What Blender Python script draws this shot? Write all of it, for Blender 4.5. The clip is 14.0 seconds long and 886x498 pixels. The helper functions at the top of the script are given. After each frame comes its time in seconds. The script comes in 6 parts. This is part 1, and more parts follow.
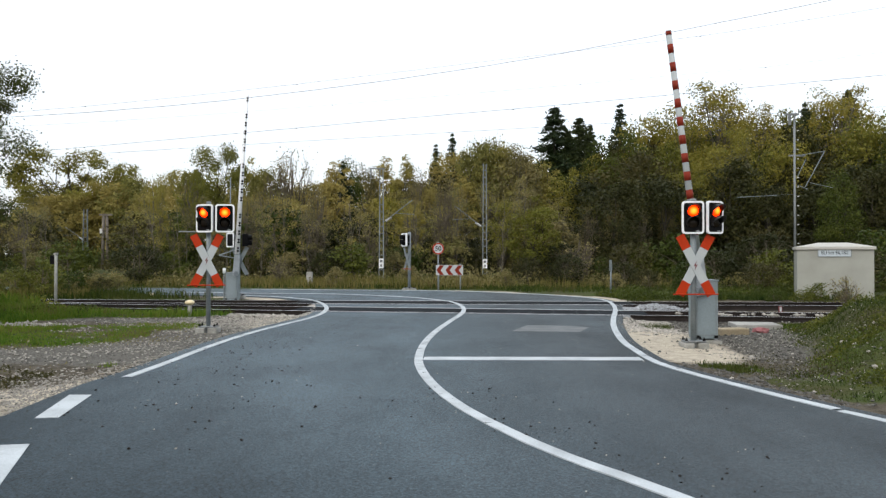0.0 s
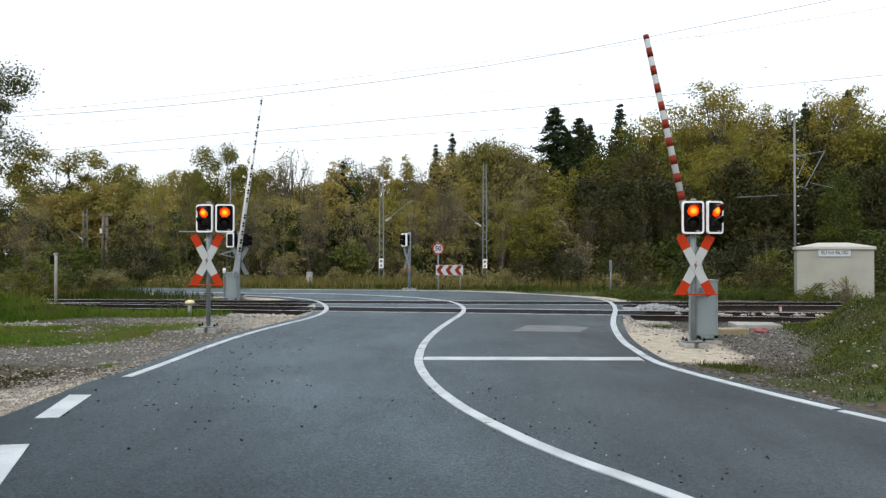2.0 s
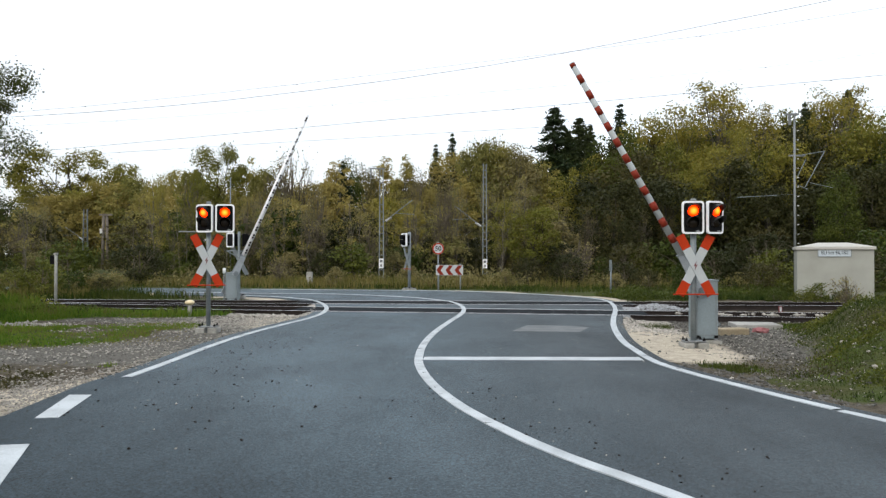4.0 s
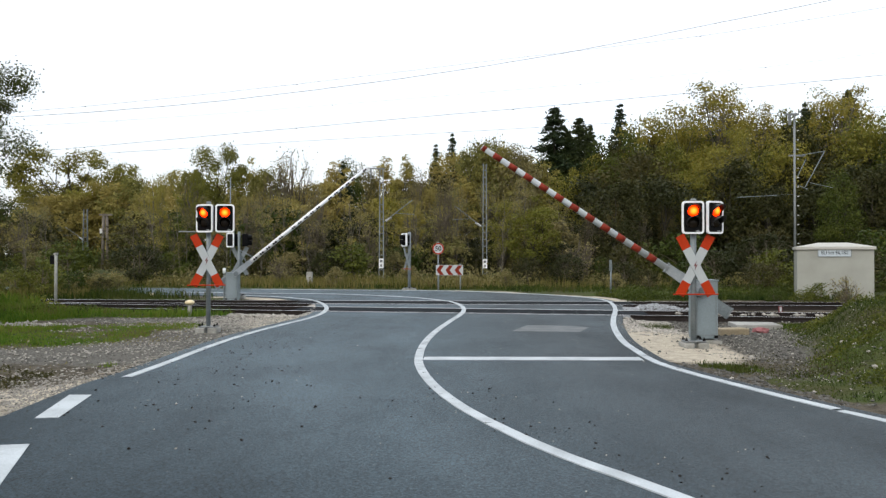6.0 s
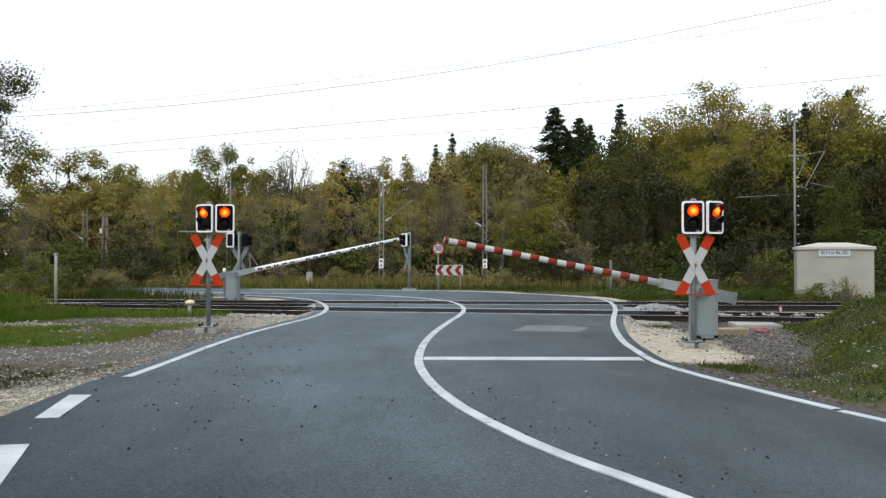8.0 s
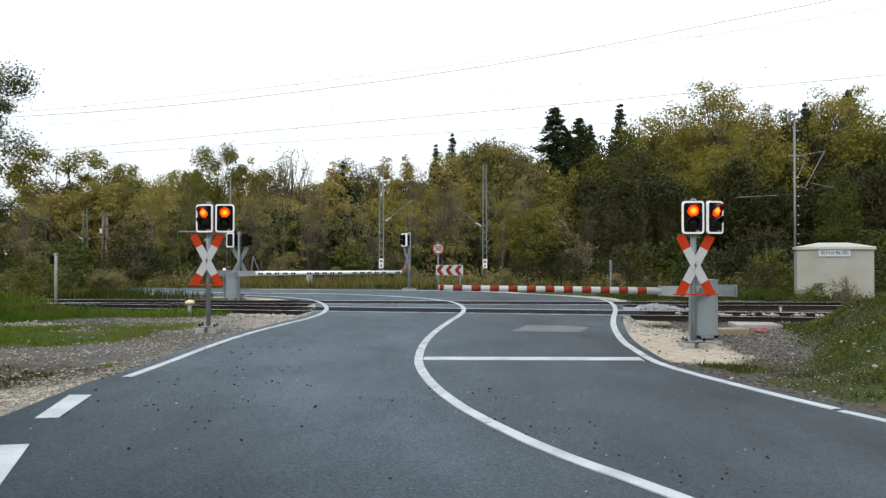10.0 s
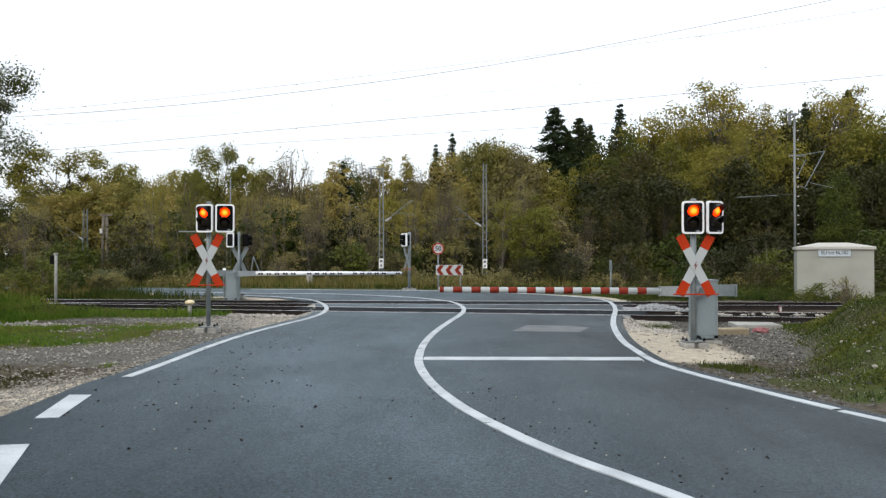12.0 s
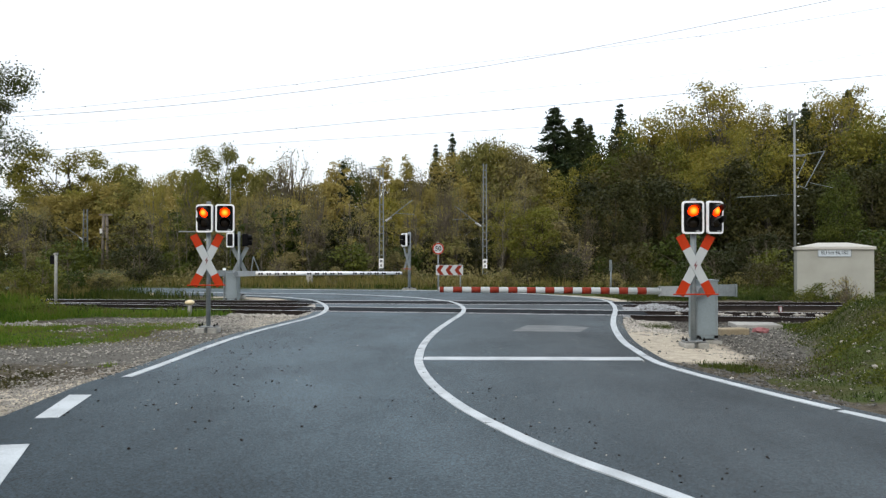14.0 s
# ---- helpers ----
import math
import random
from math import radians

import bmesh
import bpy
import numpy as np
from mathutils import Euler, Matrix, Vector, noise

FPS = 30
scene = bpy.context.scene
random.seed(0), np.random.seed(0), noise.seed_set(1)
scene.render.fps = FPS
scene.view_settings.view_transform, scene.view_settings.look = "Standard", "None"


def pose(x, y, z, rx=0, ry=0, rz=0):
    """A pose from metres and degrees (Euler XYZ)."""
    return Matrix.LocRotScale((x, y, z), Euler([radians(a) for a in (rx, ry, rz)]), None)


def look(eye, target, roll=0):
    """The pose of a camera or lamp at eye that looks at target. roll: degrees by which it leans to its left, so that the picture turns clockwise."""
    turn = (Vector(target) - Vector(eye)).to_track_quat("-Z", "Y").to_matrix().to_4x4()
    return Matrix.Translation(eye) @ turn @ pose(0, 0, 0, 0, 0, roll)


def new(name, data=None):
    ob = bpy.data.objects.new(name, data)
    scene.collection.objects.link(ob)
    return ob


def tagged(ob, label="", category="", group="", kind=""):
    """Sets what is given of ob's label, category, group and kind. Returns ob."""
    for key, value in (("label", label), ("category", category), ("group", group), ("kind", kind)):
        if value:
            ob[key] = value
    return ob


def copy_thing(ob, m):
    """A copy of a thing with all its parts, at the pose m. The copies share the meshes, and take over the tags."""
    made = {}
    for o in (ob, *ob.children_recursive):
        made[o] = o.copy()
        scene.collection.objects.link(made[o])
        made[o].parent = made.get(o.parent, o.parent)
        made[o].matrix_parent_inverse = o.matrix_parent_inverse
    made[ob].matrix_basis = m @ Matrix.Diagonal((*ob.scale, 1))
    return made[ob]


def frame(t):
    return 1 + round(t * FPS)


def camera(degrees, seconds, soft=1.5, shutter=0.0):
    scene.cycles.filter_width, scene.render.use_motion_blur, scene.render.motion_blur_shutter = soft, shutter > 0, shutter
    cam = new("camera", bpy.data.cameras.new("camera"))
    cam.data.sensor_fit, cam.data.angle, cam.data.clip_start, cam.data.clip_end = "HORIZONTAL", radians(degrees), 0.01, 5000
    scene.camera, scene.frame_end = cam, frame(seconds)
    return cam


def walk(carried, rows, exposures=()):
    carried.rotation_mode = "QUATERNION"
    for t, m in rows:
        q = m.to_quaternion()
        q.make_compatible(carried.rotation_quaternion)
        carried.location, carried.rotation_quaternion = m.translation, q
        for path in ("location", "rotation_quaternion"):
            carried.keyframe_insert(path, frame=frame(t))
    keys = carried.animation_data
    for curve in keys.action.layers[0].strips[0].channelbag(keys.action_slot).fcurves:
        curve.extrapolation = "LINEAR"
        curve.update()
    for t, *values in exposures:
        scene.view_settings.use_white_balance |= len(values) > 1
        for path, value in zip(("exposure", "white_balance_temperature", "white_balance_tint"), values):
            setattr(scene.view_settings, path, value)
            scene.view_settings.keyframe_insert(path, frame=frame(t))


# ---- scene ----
cam = camera(64.2, 14.0, soft=1.35)
EYE = (0.0, 0.0, 1.57)
VIEW = pose(*EYE, 90.504, 0, 0)
walk(cam, [(0, VIEW), (14.0, VIEW)], exposures=[(0, -0.15), (14.0, -0.15)])

# ---- daylight: thin bright overcast ----
world = bpy.data.worlds.new("sky")
scene.world = world
world.use_nodes = True
wn, wl = world.node_tree.nodes, world.node_tree.links
wn.clear()
sky = wn.new("ShaderNodeTexSky")
sky.sky_type, sky.sun_disc = "NISHITA", False
sky.sun_elevation, sky.sun_rotation = radians(32), radians(205)
sky.air_density, sky.dust_density = 1.0, 4.0
bg_sky, bg_cloud = wn.new("ShaderNodeBackground"), wn.new("ShaderNodeBackground")
bg_sky.inputs["Strength"].default_value = 0.05
bg_cloud.inputs["Color"].default_value = (0.955, 0.99, 1.03, 1)
coords, sep, rise = wn.new("ShaderNodeTexCoord"), wn.new("ShaderNodeSeparateXYZ"), wn.new("ShaderNodeMapRange")
wl.new(coords.outputs["Generated"], sep.inputs[0])
wl.new(sep.outputs["Z"], rise.inputs["Value"])
rise.inputs["To Min"].default_value, rise.inputs["To Max"].default_value = 0.98, 1.75
wl.new(rise.outputs[0], bg_cloud.inputs["Strength"])
both, out = wn.new("ShaderNodeAddShader"), wn.new("ShaderNodeOutputWorld")
wl.new(sky.outputs["Color"], bg_sky.inputs["Color"])
wl.new(bg_sky.outputs[0], both.inputs[0])
wl.new(bg_cloud.outputs[0], both.inputs[1])
wl.new(both.outputs[0], out.inputs["Surface"])

sun_data = bpy.data.lights.new("sun", "SUN")
sun_data.energy, sun_data.angle, sun_data.color = 0.9, radians(20), (1.0, 0.96, 0.9)
sun = new("sun", sun_data)
sun.matrix_world = look((-8, -16, 14), (0, 0, 0))


# ---- materials ----
def material(name, color, rough=0.6, metal=0.0, vary=0.25, scale=6.0, fine=60.0, bump=0.2, spread=0.0, stain=None, coords="Object"):
    """A surface with broad variation, grain and fine relief; spread: difference from piece to piece; stain: a second colour in patches."""
    m = bpy.data.materials.new(name)
    m.use_nodes = True
    n, l = m.node_tree.nodes, m.node_tree.links
    b = n["Principled BSDF"]
    b.inputs["Metallic"].default_value = metal
    co = n.new("ShaderNodeTexCoord")
    big, small = n.new("ShaderNodeTexNoise"), n.new("ShaderNodeTexNoise")
    for t, s, d in ((big, scale, 4.0), (small, fine, 3.0)):
        t.inputs["Scale"].default_value = s
        t.inputs["Detail"].default_value = d
        l.new(co.outputs[coords], t.inputs["Vector"])
    base = n.new("ShaderNodeMix")
    base.data_type = "RGBA"
    other = stain or tuple(c * (1 - vary) for c in color)
    base.inputs["A"].default_value = (*color, 1)
    base.inputs["B"].default_value = (*other, 1)
    ramp = n.new("ShaderNodeMapRange")
    ramp.inputs["From Min"].default_value, ramp.inputs["From Max"].default_value = 0.4, 0.68
    l.new(big.outputs["Fac"], ramp.inputs["Value"])
    l.new(ramp.outputs[0], base.inputs["Factor"])
    hsv = n.new("ShaderNodeHueSaturation")
    l.new(base.outputs["Result"], hsv.inputs["Color"])
    val = n.new("ShaderNodeMapRange")
    val.inputs["From Min"].default_value, val.inputs["From Max"].default_value = 0.25, 0.75
    val.inputs["To Min"].default_value, val.inputs["To Max"].default_value = 1 - vary, 1 + vary
    l.new(small.outputs["Fac"], val.inputs["Value"])
    if spread:
        info = n.new("ShaderNodeObjectInfo")
        isl = n.new("ShaderNodeNewGeometry")
        add = n.new("ShaderNodeMath")
        add.operation = "ADD"
        l.new(info.outputs["Random"], add.inputs[0])
        l.new(isl.outputs["Random Per Island"], add.inputs[1])
        sp = n.new("ShaderNodeMapRange")
        sp.inputs["From Max"].default_value = 2.0
        sp.inputs["To Min"].default_value, sp.inputs["To Max"].default_value = 1 - spread, 1 + spread
        l.new(add.outputs[0], sp.inputs["Value"])
        mul = n.new("ShaderNodeMath")
        mul.operation = "MULTIPLY"
        l.new(val.outputs[0], mul.inputs[0])
        l.new(sp.outputs[0], mul.inputs[1])
        l.new(mul.outputs[0], hsv.inputs["Value"])
    else:
        l.new(val.outputs[0], hsv.inputs["Value"])
    l.new(hsv.outputs[0], b.inputs["Base Color"])
    rr = n.new("ShaderNodeMapRange")
    rr.inputs["To Min"].default_value, rr.inputs["To Max"].default_value = max(0.05, rough - 0.12), min(1, rough + 0.12)
    l.new(big.outputs["Fac"], rr.inputs["Value"])
    l.new(rr.outputs[0], b.inputs["Roughness"])
    if bump:
        bp = n.new("ShaderNodeBump")
        bp.inputs["Strength"].default_value, bp.inputs["Distance"].default_value = bump, 0.01
        l.new(small.outputs["Fac"], bp.inputs["Height"])
        l.new(bp.outputs[0], b.inputs["Normal"])
    return m


def leaf_material(name, colors, sheen=0.55, through_light=0.25, drift=0.75):
    """Leaves: colour drifts from tree to tree, and from leaf to leaf; light passes through them."""
    m = bpy.data.materials.new(name)
    m.use_nodes = True
    n, l = m.node_tree.nodes, m.node_tree.links
    b = n["Principled BSDF"]
    b.inputs["Roughness"].default_value = sheen
    b.inputs["Specular IOR Level"].default_value = 0.12
    info, geo = n.new("ShaderNodeObjectInfo"), n.new("ShaderNodeNewGeometry")
    co, nz = n.new("ShaderNodeTexCoord"), n.new("ShaderNodeTexNoise")
    nz.inputs["Scale"].default_value, nz.inputs["Detail"].default_value = 0.45, 3
    l.new(co.outputs["Object"], nz.inputs["Vector"])
    s1, s2 = n.new("ShaderNodeMath"), n.new("ShaderNodeMath")
    s1.operation = s2.operation = "MULTIPLY_ADD"
    s1.inputs[1].default_value = drift
    l.new(info.outputs["Random"], s1.inputs[0])
    l.new(nz.outputs["Fac"], s1.inputs[2])
    s2.inputs[1].default_value = 0.35
    l.new(geo.outputs["Random Per Island"], s2.inputs[0])
    l.new(s1.outputs[0], s2.inputs[2])
    fit = n.new("ShaderNodeMapRange")
    fit.inputs["From Min"].default_value, fit.inputs["From Max"].default_value = 0.4 + 0.07 * drift, 0.95 + 0.73 * drift
    l.new(s2.outputs[0], fit.inputs["Value"])
    ramp = n.new("ShaderNodeValToRGB")
    el = ramp.color_ramp.elements
    el[0].position, el[0].color = 0.0, (*colors[0], 1)
    el[1].position, el[1].color = 1.0, (*colors[-1], 1)
    for i, c in enumerate(colors[1:-1], 1):
        e = el.new(i / (len(colors) - 1))
        e.color = (*c, 1)
    l.new(fit.outputs[0], ramp.inputs["Fac"])
    l.new(ramp.outputs["Color"], b.inputs["Base Color"])
    tr, mix = n.new("ShaderNodeBsdfTranslucent"), n.new("ShaderNodeMixShader")
    l.new(ramp.outputs["Color"], tr.inputs["Color"])
    mix.inputs["Fac"].default_value = through_light
    l.new(b.outputs[0], mix.inputs[1])
    l.new(tr.outputs[0], mix.inputs[2])
    l.new(mix.outputs[0], n["Material Output"].inputs["Surface"])
    return m


def glow_material(name, core, rim, strength):
    """A lit signal lens, hot in the middle."""
    m = bpy.data.materials.new(name)
    m.use_nodes = True
    n, l = m.node_tree.nodes, m.node_tree.links
    b = n["Principled BSDF"]
    b.inputs["Base Color"].default_value = (*rim, 1)
    b.inputs["Roughness"].default_value = 0.15
    co, gr = n.new("ShaderNodeTexCoord"), n.new("ShaderNodeTexGradient")
    gr.gradient_type = "SPHERICAL"
    mp = n.new("ShaderNodeMapping")
    mp.inputs["Scale"].default_value = (8.5, 8.5, 8.5)
    l.new(co.outputs["Object"], mp.inputs["Vector"])
    l.new(mp.outputs[0], gr.inputs["Vector"])
    ramp = n.new("ShaderNodeValToRGB")
    el = ramp.color_ramp.elements
    el[0].position, el[0].color = 0.32, (*rim, 1)
    el[1].position, el[1].color = 0.55, (*core, 1)
    l.new(gr.outputs["Fac"], ramp.inputs["Fac"])
    l.new(ramp.outputs["Color"], b.inputs["Emission Color"])
    b.inputs["Emission Strength"].default_value = strength
    return m


STEEL = material("galvanised_steel", (0.19, 0.22, 0.235), 0.5, 0.25, 0.14, 3, 40, 0.05, stain=(0.14, 0.165, 0.175))
PALE_STEEL = material("fresh_galvanised_steel", (0.3, 0.33, 0.35), 0.5, 0.2, 0.14, 3, 40, 0.05, stain=(0.24, 0.265, 0.28))
STEEL_DARK = material("weathered_steel", (0.2, 0.215, 0.22), 0.6, 0.3, 0.2, 3, 40, 0.05)
DRIVE_GREY = material("grey_painted_steel", (0.2, 0.245, 0.265), 0.55, 0.0, 0.1, 2, 30, 0.04, stain=(0.15, 0.185, 0.2))
WHITE_PAINT = material("white_paint", (0.74, 0.76, 0.78), 0.4, 0.0, 0.06, 4, 50, 0.03)
RED_PAINT = material("red_paint", (0.36, 0.03, 0.005), 0.55, 0.0, 0.12, 4, 50, 0.03)
BOOM_RED = material("boom_red_foil", (0.185, 0.024, 0.012), 0.55, 0.0, 0.18, 4, 50, 0.03)
DARK_RED = material("dark_red_print", (0.13, 0.02, 0.02), 0.5, 0.0, 0.1, 4, 50, 0.02)
SIGN_WHITE = material("reflective_white_foil", (0.37, 0.4, 0.41), 0.5, 0.0, 0.05, 3, 60, 0.02)
BLACK = material("black_plastic", (0.005, 0.005, 0.0055), 0.45, 0.0, 0.2, 5, 60, 0.05)
RUBBER = material("black_rubber", (0.016, 0.019, 0.022), 0.8, 0.0, 0.25, 2, 80, 0.2, spread=0.25)
CONCRETE = material("weathered_concrete", (0.3, 0.3, 0.28), 0.85, 0.0, 0.18, 3, 60, 0.4, stain=(0.2, 0.2, 0.18))
CABINET_PAINT = material("cream_render", (0.31, 0.318, 0.285), 0.75, 0.0, 0.05, 1.2, 90, 0.15, stain=(0.265, 0.27, 0.24))
CABINET_ROOF = material("cream_roof_paint", (0.38, 0.375, 0.34), 0.6, 0.0, 0.06, 2, 60, 0.1)
RAIL_SIDE = material("rusty_rail", (0.03, 0.025, 0.023), 0.75, 0.2, 0.3, 3, 70, 0.2)
RAIL_TOP = material("polished_rail_head", (0.5, 0.51, 0.53), 0.45, 0.3, 0.1, 3, 50, 0.02)
DECK_EDGE = material("worn_edge_steel", (0.23, 0.25, 0.265), 0.7, 0.0, 0.2, 3, 60, 0.1)
SLEEPER = material("old_timber_sleeper", (0.03, 0.027, 0.025), 0.85, 0.0, 0.3, 4, 60, 0.4, spread=0.3)
TIMBER_POLE = material("grey_timber_pole", (0.14, 0.12, 0.1), 0.85, 0.0, 0.25, 5, 60, 0.4)
BARK = material("bark", (0.06, 0.053, 0.042), 0.9, 0.0, 0.3, 4, 40, 0.5, spread=0.4)
PALE_BARK = material("pale_bark", (0.135, 0.122, 0.097), 0.85, 0.0, 0.3, 3, 30, 0.4, spread=0.4)
TWIG = material("twig_bark", (0.13, 0.112, 0.083), 0.9, 0.0, 0.25, 4, 30, 0.2, spread=0.3)
PORCELAIN = material("porcelain", (0.5, 0.5, 0.48), 0.25, 0.0, 0.05, 4, 50, 0.02)
WIRE = material("wire_copper", (0.11, 0.11, 0.115), 0.7, 0.0, 0.1, 3, 30, 0.0)
LINE_PAINT = material("road_paint", (0.42, 0.46, 0.485), 0.75, 0.0, 0.14, 2.5, 70, 0.25, stain=(0.31, 0.34, 0.36))
PATCH = material("pale_repair_patch", (0.12, 0.132, 0.138), 0.85, 0.0, 0.15, 3, 80, 0.3, stain=(0.09, 0.1, 0.105))
MUD = material("dried_mud", (0.035, 0.032, 0.03), 0.95, 0.0, 0.3, 8, 80, 0.3, spread=0.4)
STONE = material("pale_limestone", (0.3, 0.285, 0.255), 0.9, 0.0, 0.2, 8, 60, 0.3, spread=0.45)
BALLAST = material("grey_ballast", (0.115, 0.112, 0.102), 0.9, 0.0, 0.2, 8, 60, 0.3, spread=0.65)
FRESH_BALLAST = material("fresh_blue_grey_ballast", (0.27, 0.285, 0.3), 0.9, 0.0, 0.2, 8, 60, 0.3, spread=0.45)
TRACK_BALLAST = material("rusty_ballast", (0.055, 0.05, 0.045), 0.95, 0.0, 0.2, 8, 60, 0.3, spread=0.5)
CREAM_CAP = material("cream_plastic", (0.68, 0.57, 0.36), 0.5, 0.0, 0.1, 6, 50, 0.1)
PINK = material("faded_red_plastic", (0.26, 0.09, 0.095), 0.6, 0.0, 0.2, 6, 50, 0.1)
SANDSTONE = material("tan_block", (0.28, 0.23, 0.15), 0.9, 0.0, 0.2, 4, 50, 0.4)
LIT_LENS = glow_material("lit_red_lens", (1.0, 0.23, 0.012), (1.0, 0.025, 0.0), 4.0)
HOOD_GLOSS = material("glossy_black_hood", (0.012, 0.011, 0.011), 0.35, 0.0, 0.15, 5, 60, 0.02)
PLATE_BLUE = material("pale_blue_sign_face", (0.4, 0.46, 0.5), 0.5, 0.0, 0.06, 4, 50, 0.02)
DARK_LENS = material("dark_lens", (0.012, 0.009, 0.006), 0.15, 0.0, 0.1, 6, 40, 0.0)
LEAF_MIXED = leaf_material("autumn_leaves", [(0.088, 0.092, 0.025), (0.2, 0.188, 0.052), (0.262, 0.226, 0.064), (0.31, 0.245, 0.072)], 0.55, 0.34)
LEAF_OLIVE = leaf_material("olive_leaves", [(0.04, 0.053, 0.01), (0.105, 0.115, 0.02), (0.185, 0.17, 0.03), (0.24, 0.2, 0.036)], 0.55, 0.3)
LEAF_GOLD = leaf_material("golden_leaves", [(0.1, 0.11, 0.018), (0.18, 0.172, 0.03), (0.26, 0.215, 0.04)], 0.55, 0.3)
LEAF_BROWN = leaf_material("brown_leaves", [(0.072, 0.067, 0.028), (0.175, 0.156, 0.066), (0.225, 0.19, 0.08), (0.165, 0.16, 0.052)], 0.55, 0.32)
LEAF_GREEN = leaf_material("green_leaves", [(0.02, 0.036, 0.007), (0.052, 0.07, 0.012), (0.11, 0.118, 0.02)])
LEAF_OAK = leaf_material("oak_leaves", [(0.09, 0.1, 0.018), (0.15, 0.148, 0.026), (0.21, 0.18, 0.034)])
# near-black: the wood's inner shade is held in this colour; dead weeds share it
LEAF_DEEP = leaf_material("shaded_and_dead_leaves", [(0.016, 0.021, 0.007), (0.034, 0.037, 0.011), (0.068, 0.059, 0.019)])
LAWN = leaf_material("short_turf", [(0.036, 0.085, 0.01), (0.08, 0.152, 0.014), (0.135, 0.185, 0.024), (0.14, 0.118, 0.044)], drift=0.0)
LEAF_NEAR = leaf_material("roadside_leaves", [(0.036, 0.05, 0.012), (0.062, 0.077, 0.02), (0.105, 0.108, 0.03)], 0.45, 0.3)
LEAF_DARK = leaf_material("spruce_needles", [(0.014, 0.026, 0.011), (0.026, 0.04, 0.016), (0.045, 0.056, 0.02)], 0.6, 0.15)
GRASS = leaf_material("meadow_grass", [(0.012, 0.026, 0.005), (0.029, 0.049, 0.008), (0.058, 0.076, 0.013), (0.066, 0.058, 0.023)], drift=0.0)
TALL_GRASS = leaf_material("dry_tall_grass", [(0.07, 0.085, 0.018), (0.125, 0.12, 0.03), (0.18, 0.15, 0.05), (0.13, 0.1, 0.04)], drift=0.0)
for dull in (BLACK, HOOD_GLOSS, DARK_LENS, RED_PAINT, BOOM_RED, SIGN_WHITE, CABINET_PAINT, BARK, PALE_BARK, TWIG, MUD, STONE, BALLAST, RUBBER, RAIL_SIDE, SLEEPER, TRACK_BALLAST):
    dull.node_tree.nodes["Principled BSDF"].inputs["Specular IOR Level"].default_value = 0.03 if dull is RUBBER else 0.06 if dull is BLACK else 0.4 if dull is HOOD_GLOSS else 0.12


# ---- mesh helpers ----
def part(name, bm, mat, parent=None, label="", smooth=False):
    """Links a bmesh as one mesh object, under a thing or part where one is given."""
    me = bpy.data.meshes.new(name)
    if smooth:
        for f in bm.faces:
            f.smooth = True
    bm.to_mesh(me)
    bm.free()
    for one in mat if isinstance(mat, (list, tuple)) else [mat]:
        me.materials.append(one)
    ob = new(name, me)
    ob.parent = parent
    if label:
        tagged(ob, label)
    return ob


def thing(name, m, label, category, group="", kind=""):
    ob = new(name)
    ob.empty_display_size = 0.2
    ob.matrix_world = m
    return tagged(ob, label, category, group, kind)


def box(bm, cx, cy, cz, sx, sy, sz, m=None, bevel=0.0, index=0):
    made = bmesh.ops.create_cube(bm, size=1.0, matrix=Matrix.LocRotScale((cx, cy, cz), None, (sx, sy, sz)))["verts"]
    faces = list({f for v in made for f in v.link_faces})
    for f in faces:
        f.material_index = index
    if m is not None:
        bmesh.ops.transform(bm, matrix=m, verts=made)
    if bevel:
        bmesh.ops.bevel(bm, geom=list({e for f in faces for e in f.edges}), offset=bevel, segments=2, affect="EDGES", profile=0.6)
    return bm


def rod(bm, a, b, r0, r1=None, seg=8, index=0):
    a, b = Vector(a), Vector(b)
    r1 = r0 if r1 is None else r1
    d = b - a
    m = Matrix.Translation((a + b) / 2) @ d.to_track_quat("Z", "Y").to_matrix().to_4x4()
    made = bmesh.ops.create_cone(bm, cap_ends=True, segments=seg, radius1=r0, radius2=r1, depth=d.length, matrix=m)["verts"]
    for f in {f for v in made for f in v.link_faces}:
        f.material_index = index
    return bm


def plate(bm, outline, y0, y1, index=0):
    """An outline in x, z given depth along y."""
    lo = [bm.verts.new((x, y0, z)) for x, z in outline]
    hi = [bm.verts.new((x, y1, z)) for x, z in outline]
    n = len(outline)
    made = [bm.faces.new(lo), bm.faces.new(hi[::-1])]
    made += [bm.faces.new((lo[i], hi[i], hi[(i + 1) % n], lo[(i + 1) % n])) for i in range(n)]
    for f in made:
        f.material_index = index
    bmesh.ops.recalc_face_normals(bm, faces=made)
    return bm


def rounded(w, h, r, cx=0.0, cz=0.0, n=5):
    pts = []
    for sx, sz, a0 in ((1, 1, 0), (-1, 1, 90), (-1, -1, 180), (1, -1, 270)):
        for i in range(n):
            a = radians(a0 + 90 * i / (n - 1))
            pts.append((cx + sx * (w / 2 - r) + r * math.cos(a), cz + sz * (h / 2 - r) + r * math.sin(a)))
    return pts


def ring(bm, outer, inner, y0, y1, index=0):
    """A frame between two outlines with the same number of points."""
    n = len(outer)
    vs = [[bm.verts.new((x, y, z)) for x, z in o] for o, y in ((outer, y0), (inner, y0), (inner, y1), (outer, y1))]
    made = []
    for k in range(4):
        p, q = vs[k], vs[(k + 1) % 4]
        made += [bm.faces.new((p[i], p[(i + 1) % n], q[(i + 1) % n], q[i])) for i in range(n)]
    for f in made:
        f.material_index = index
    bmesh.ops.recalc_face_normals(bm, faces=made)
    return bm


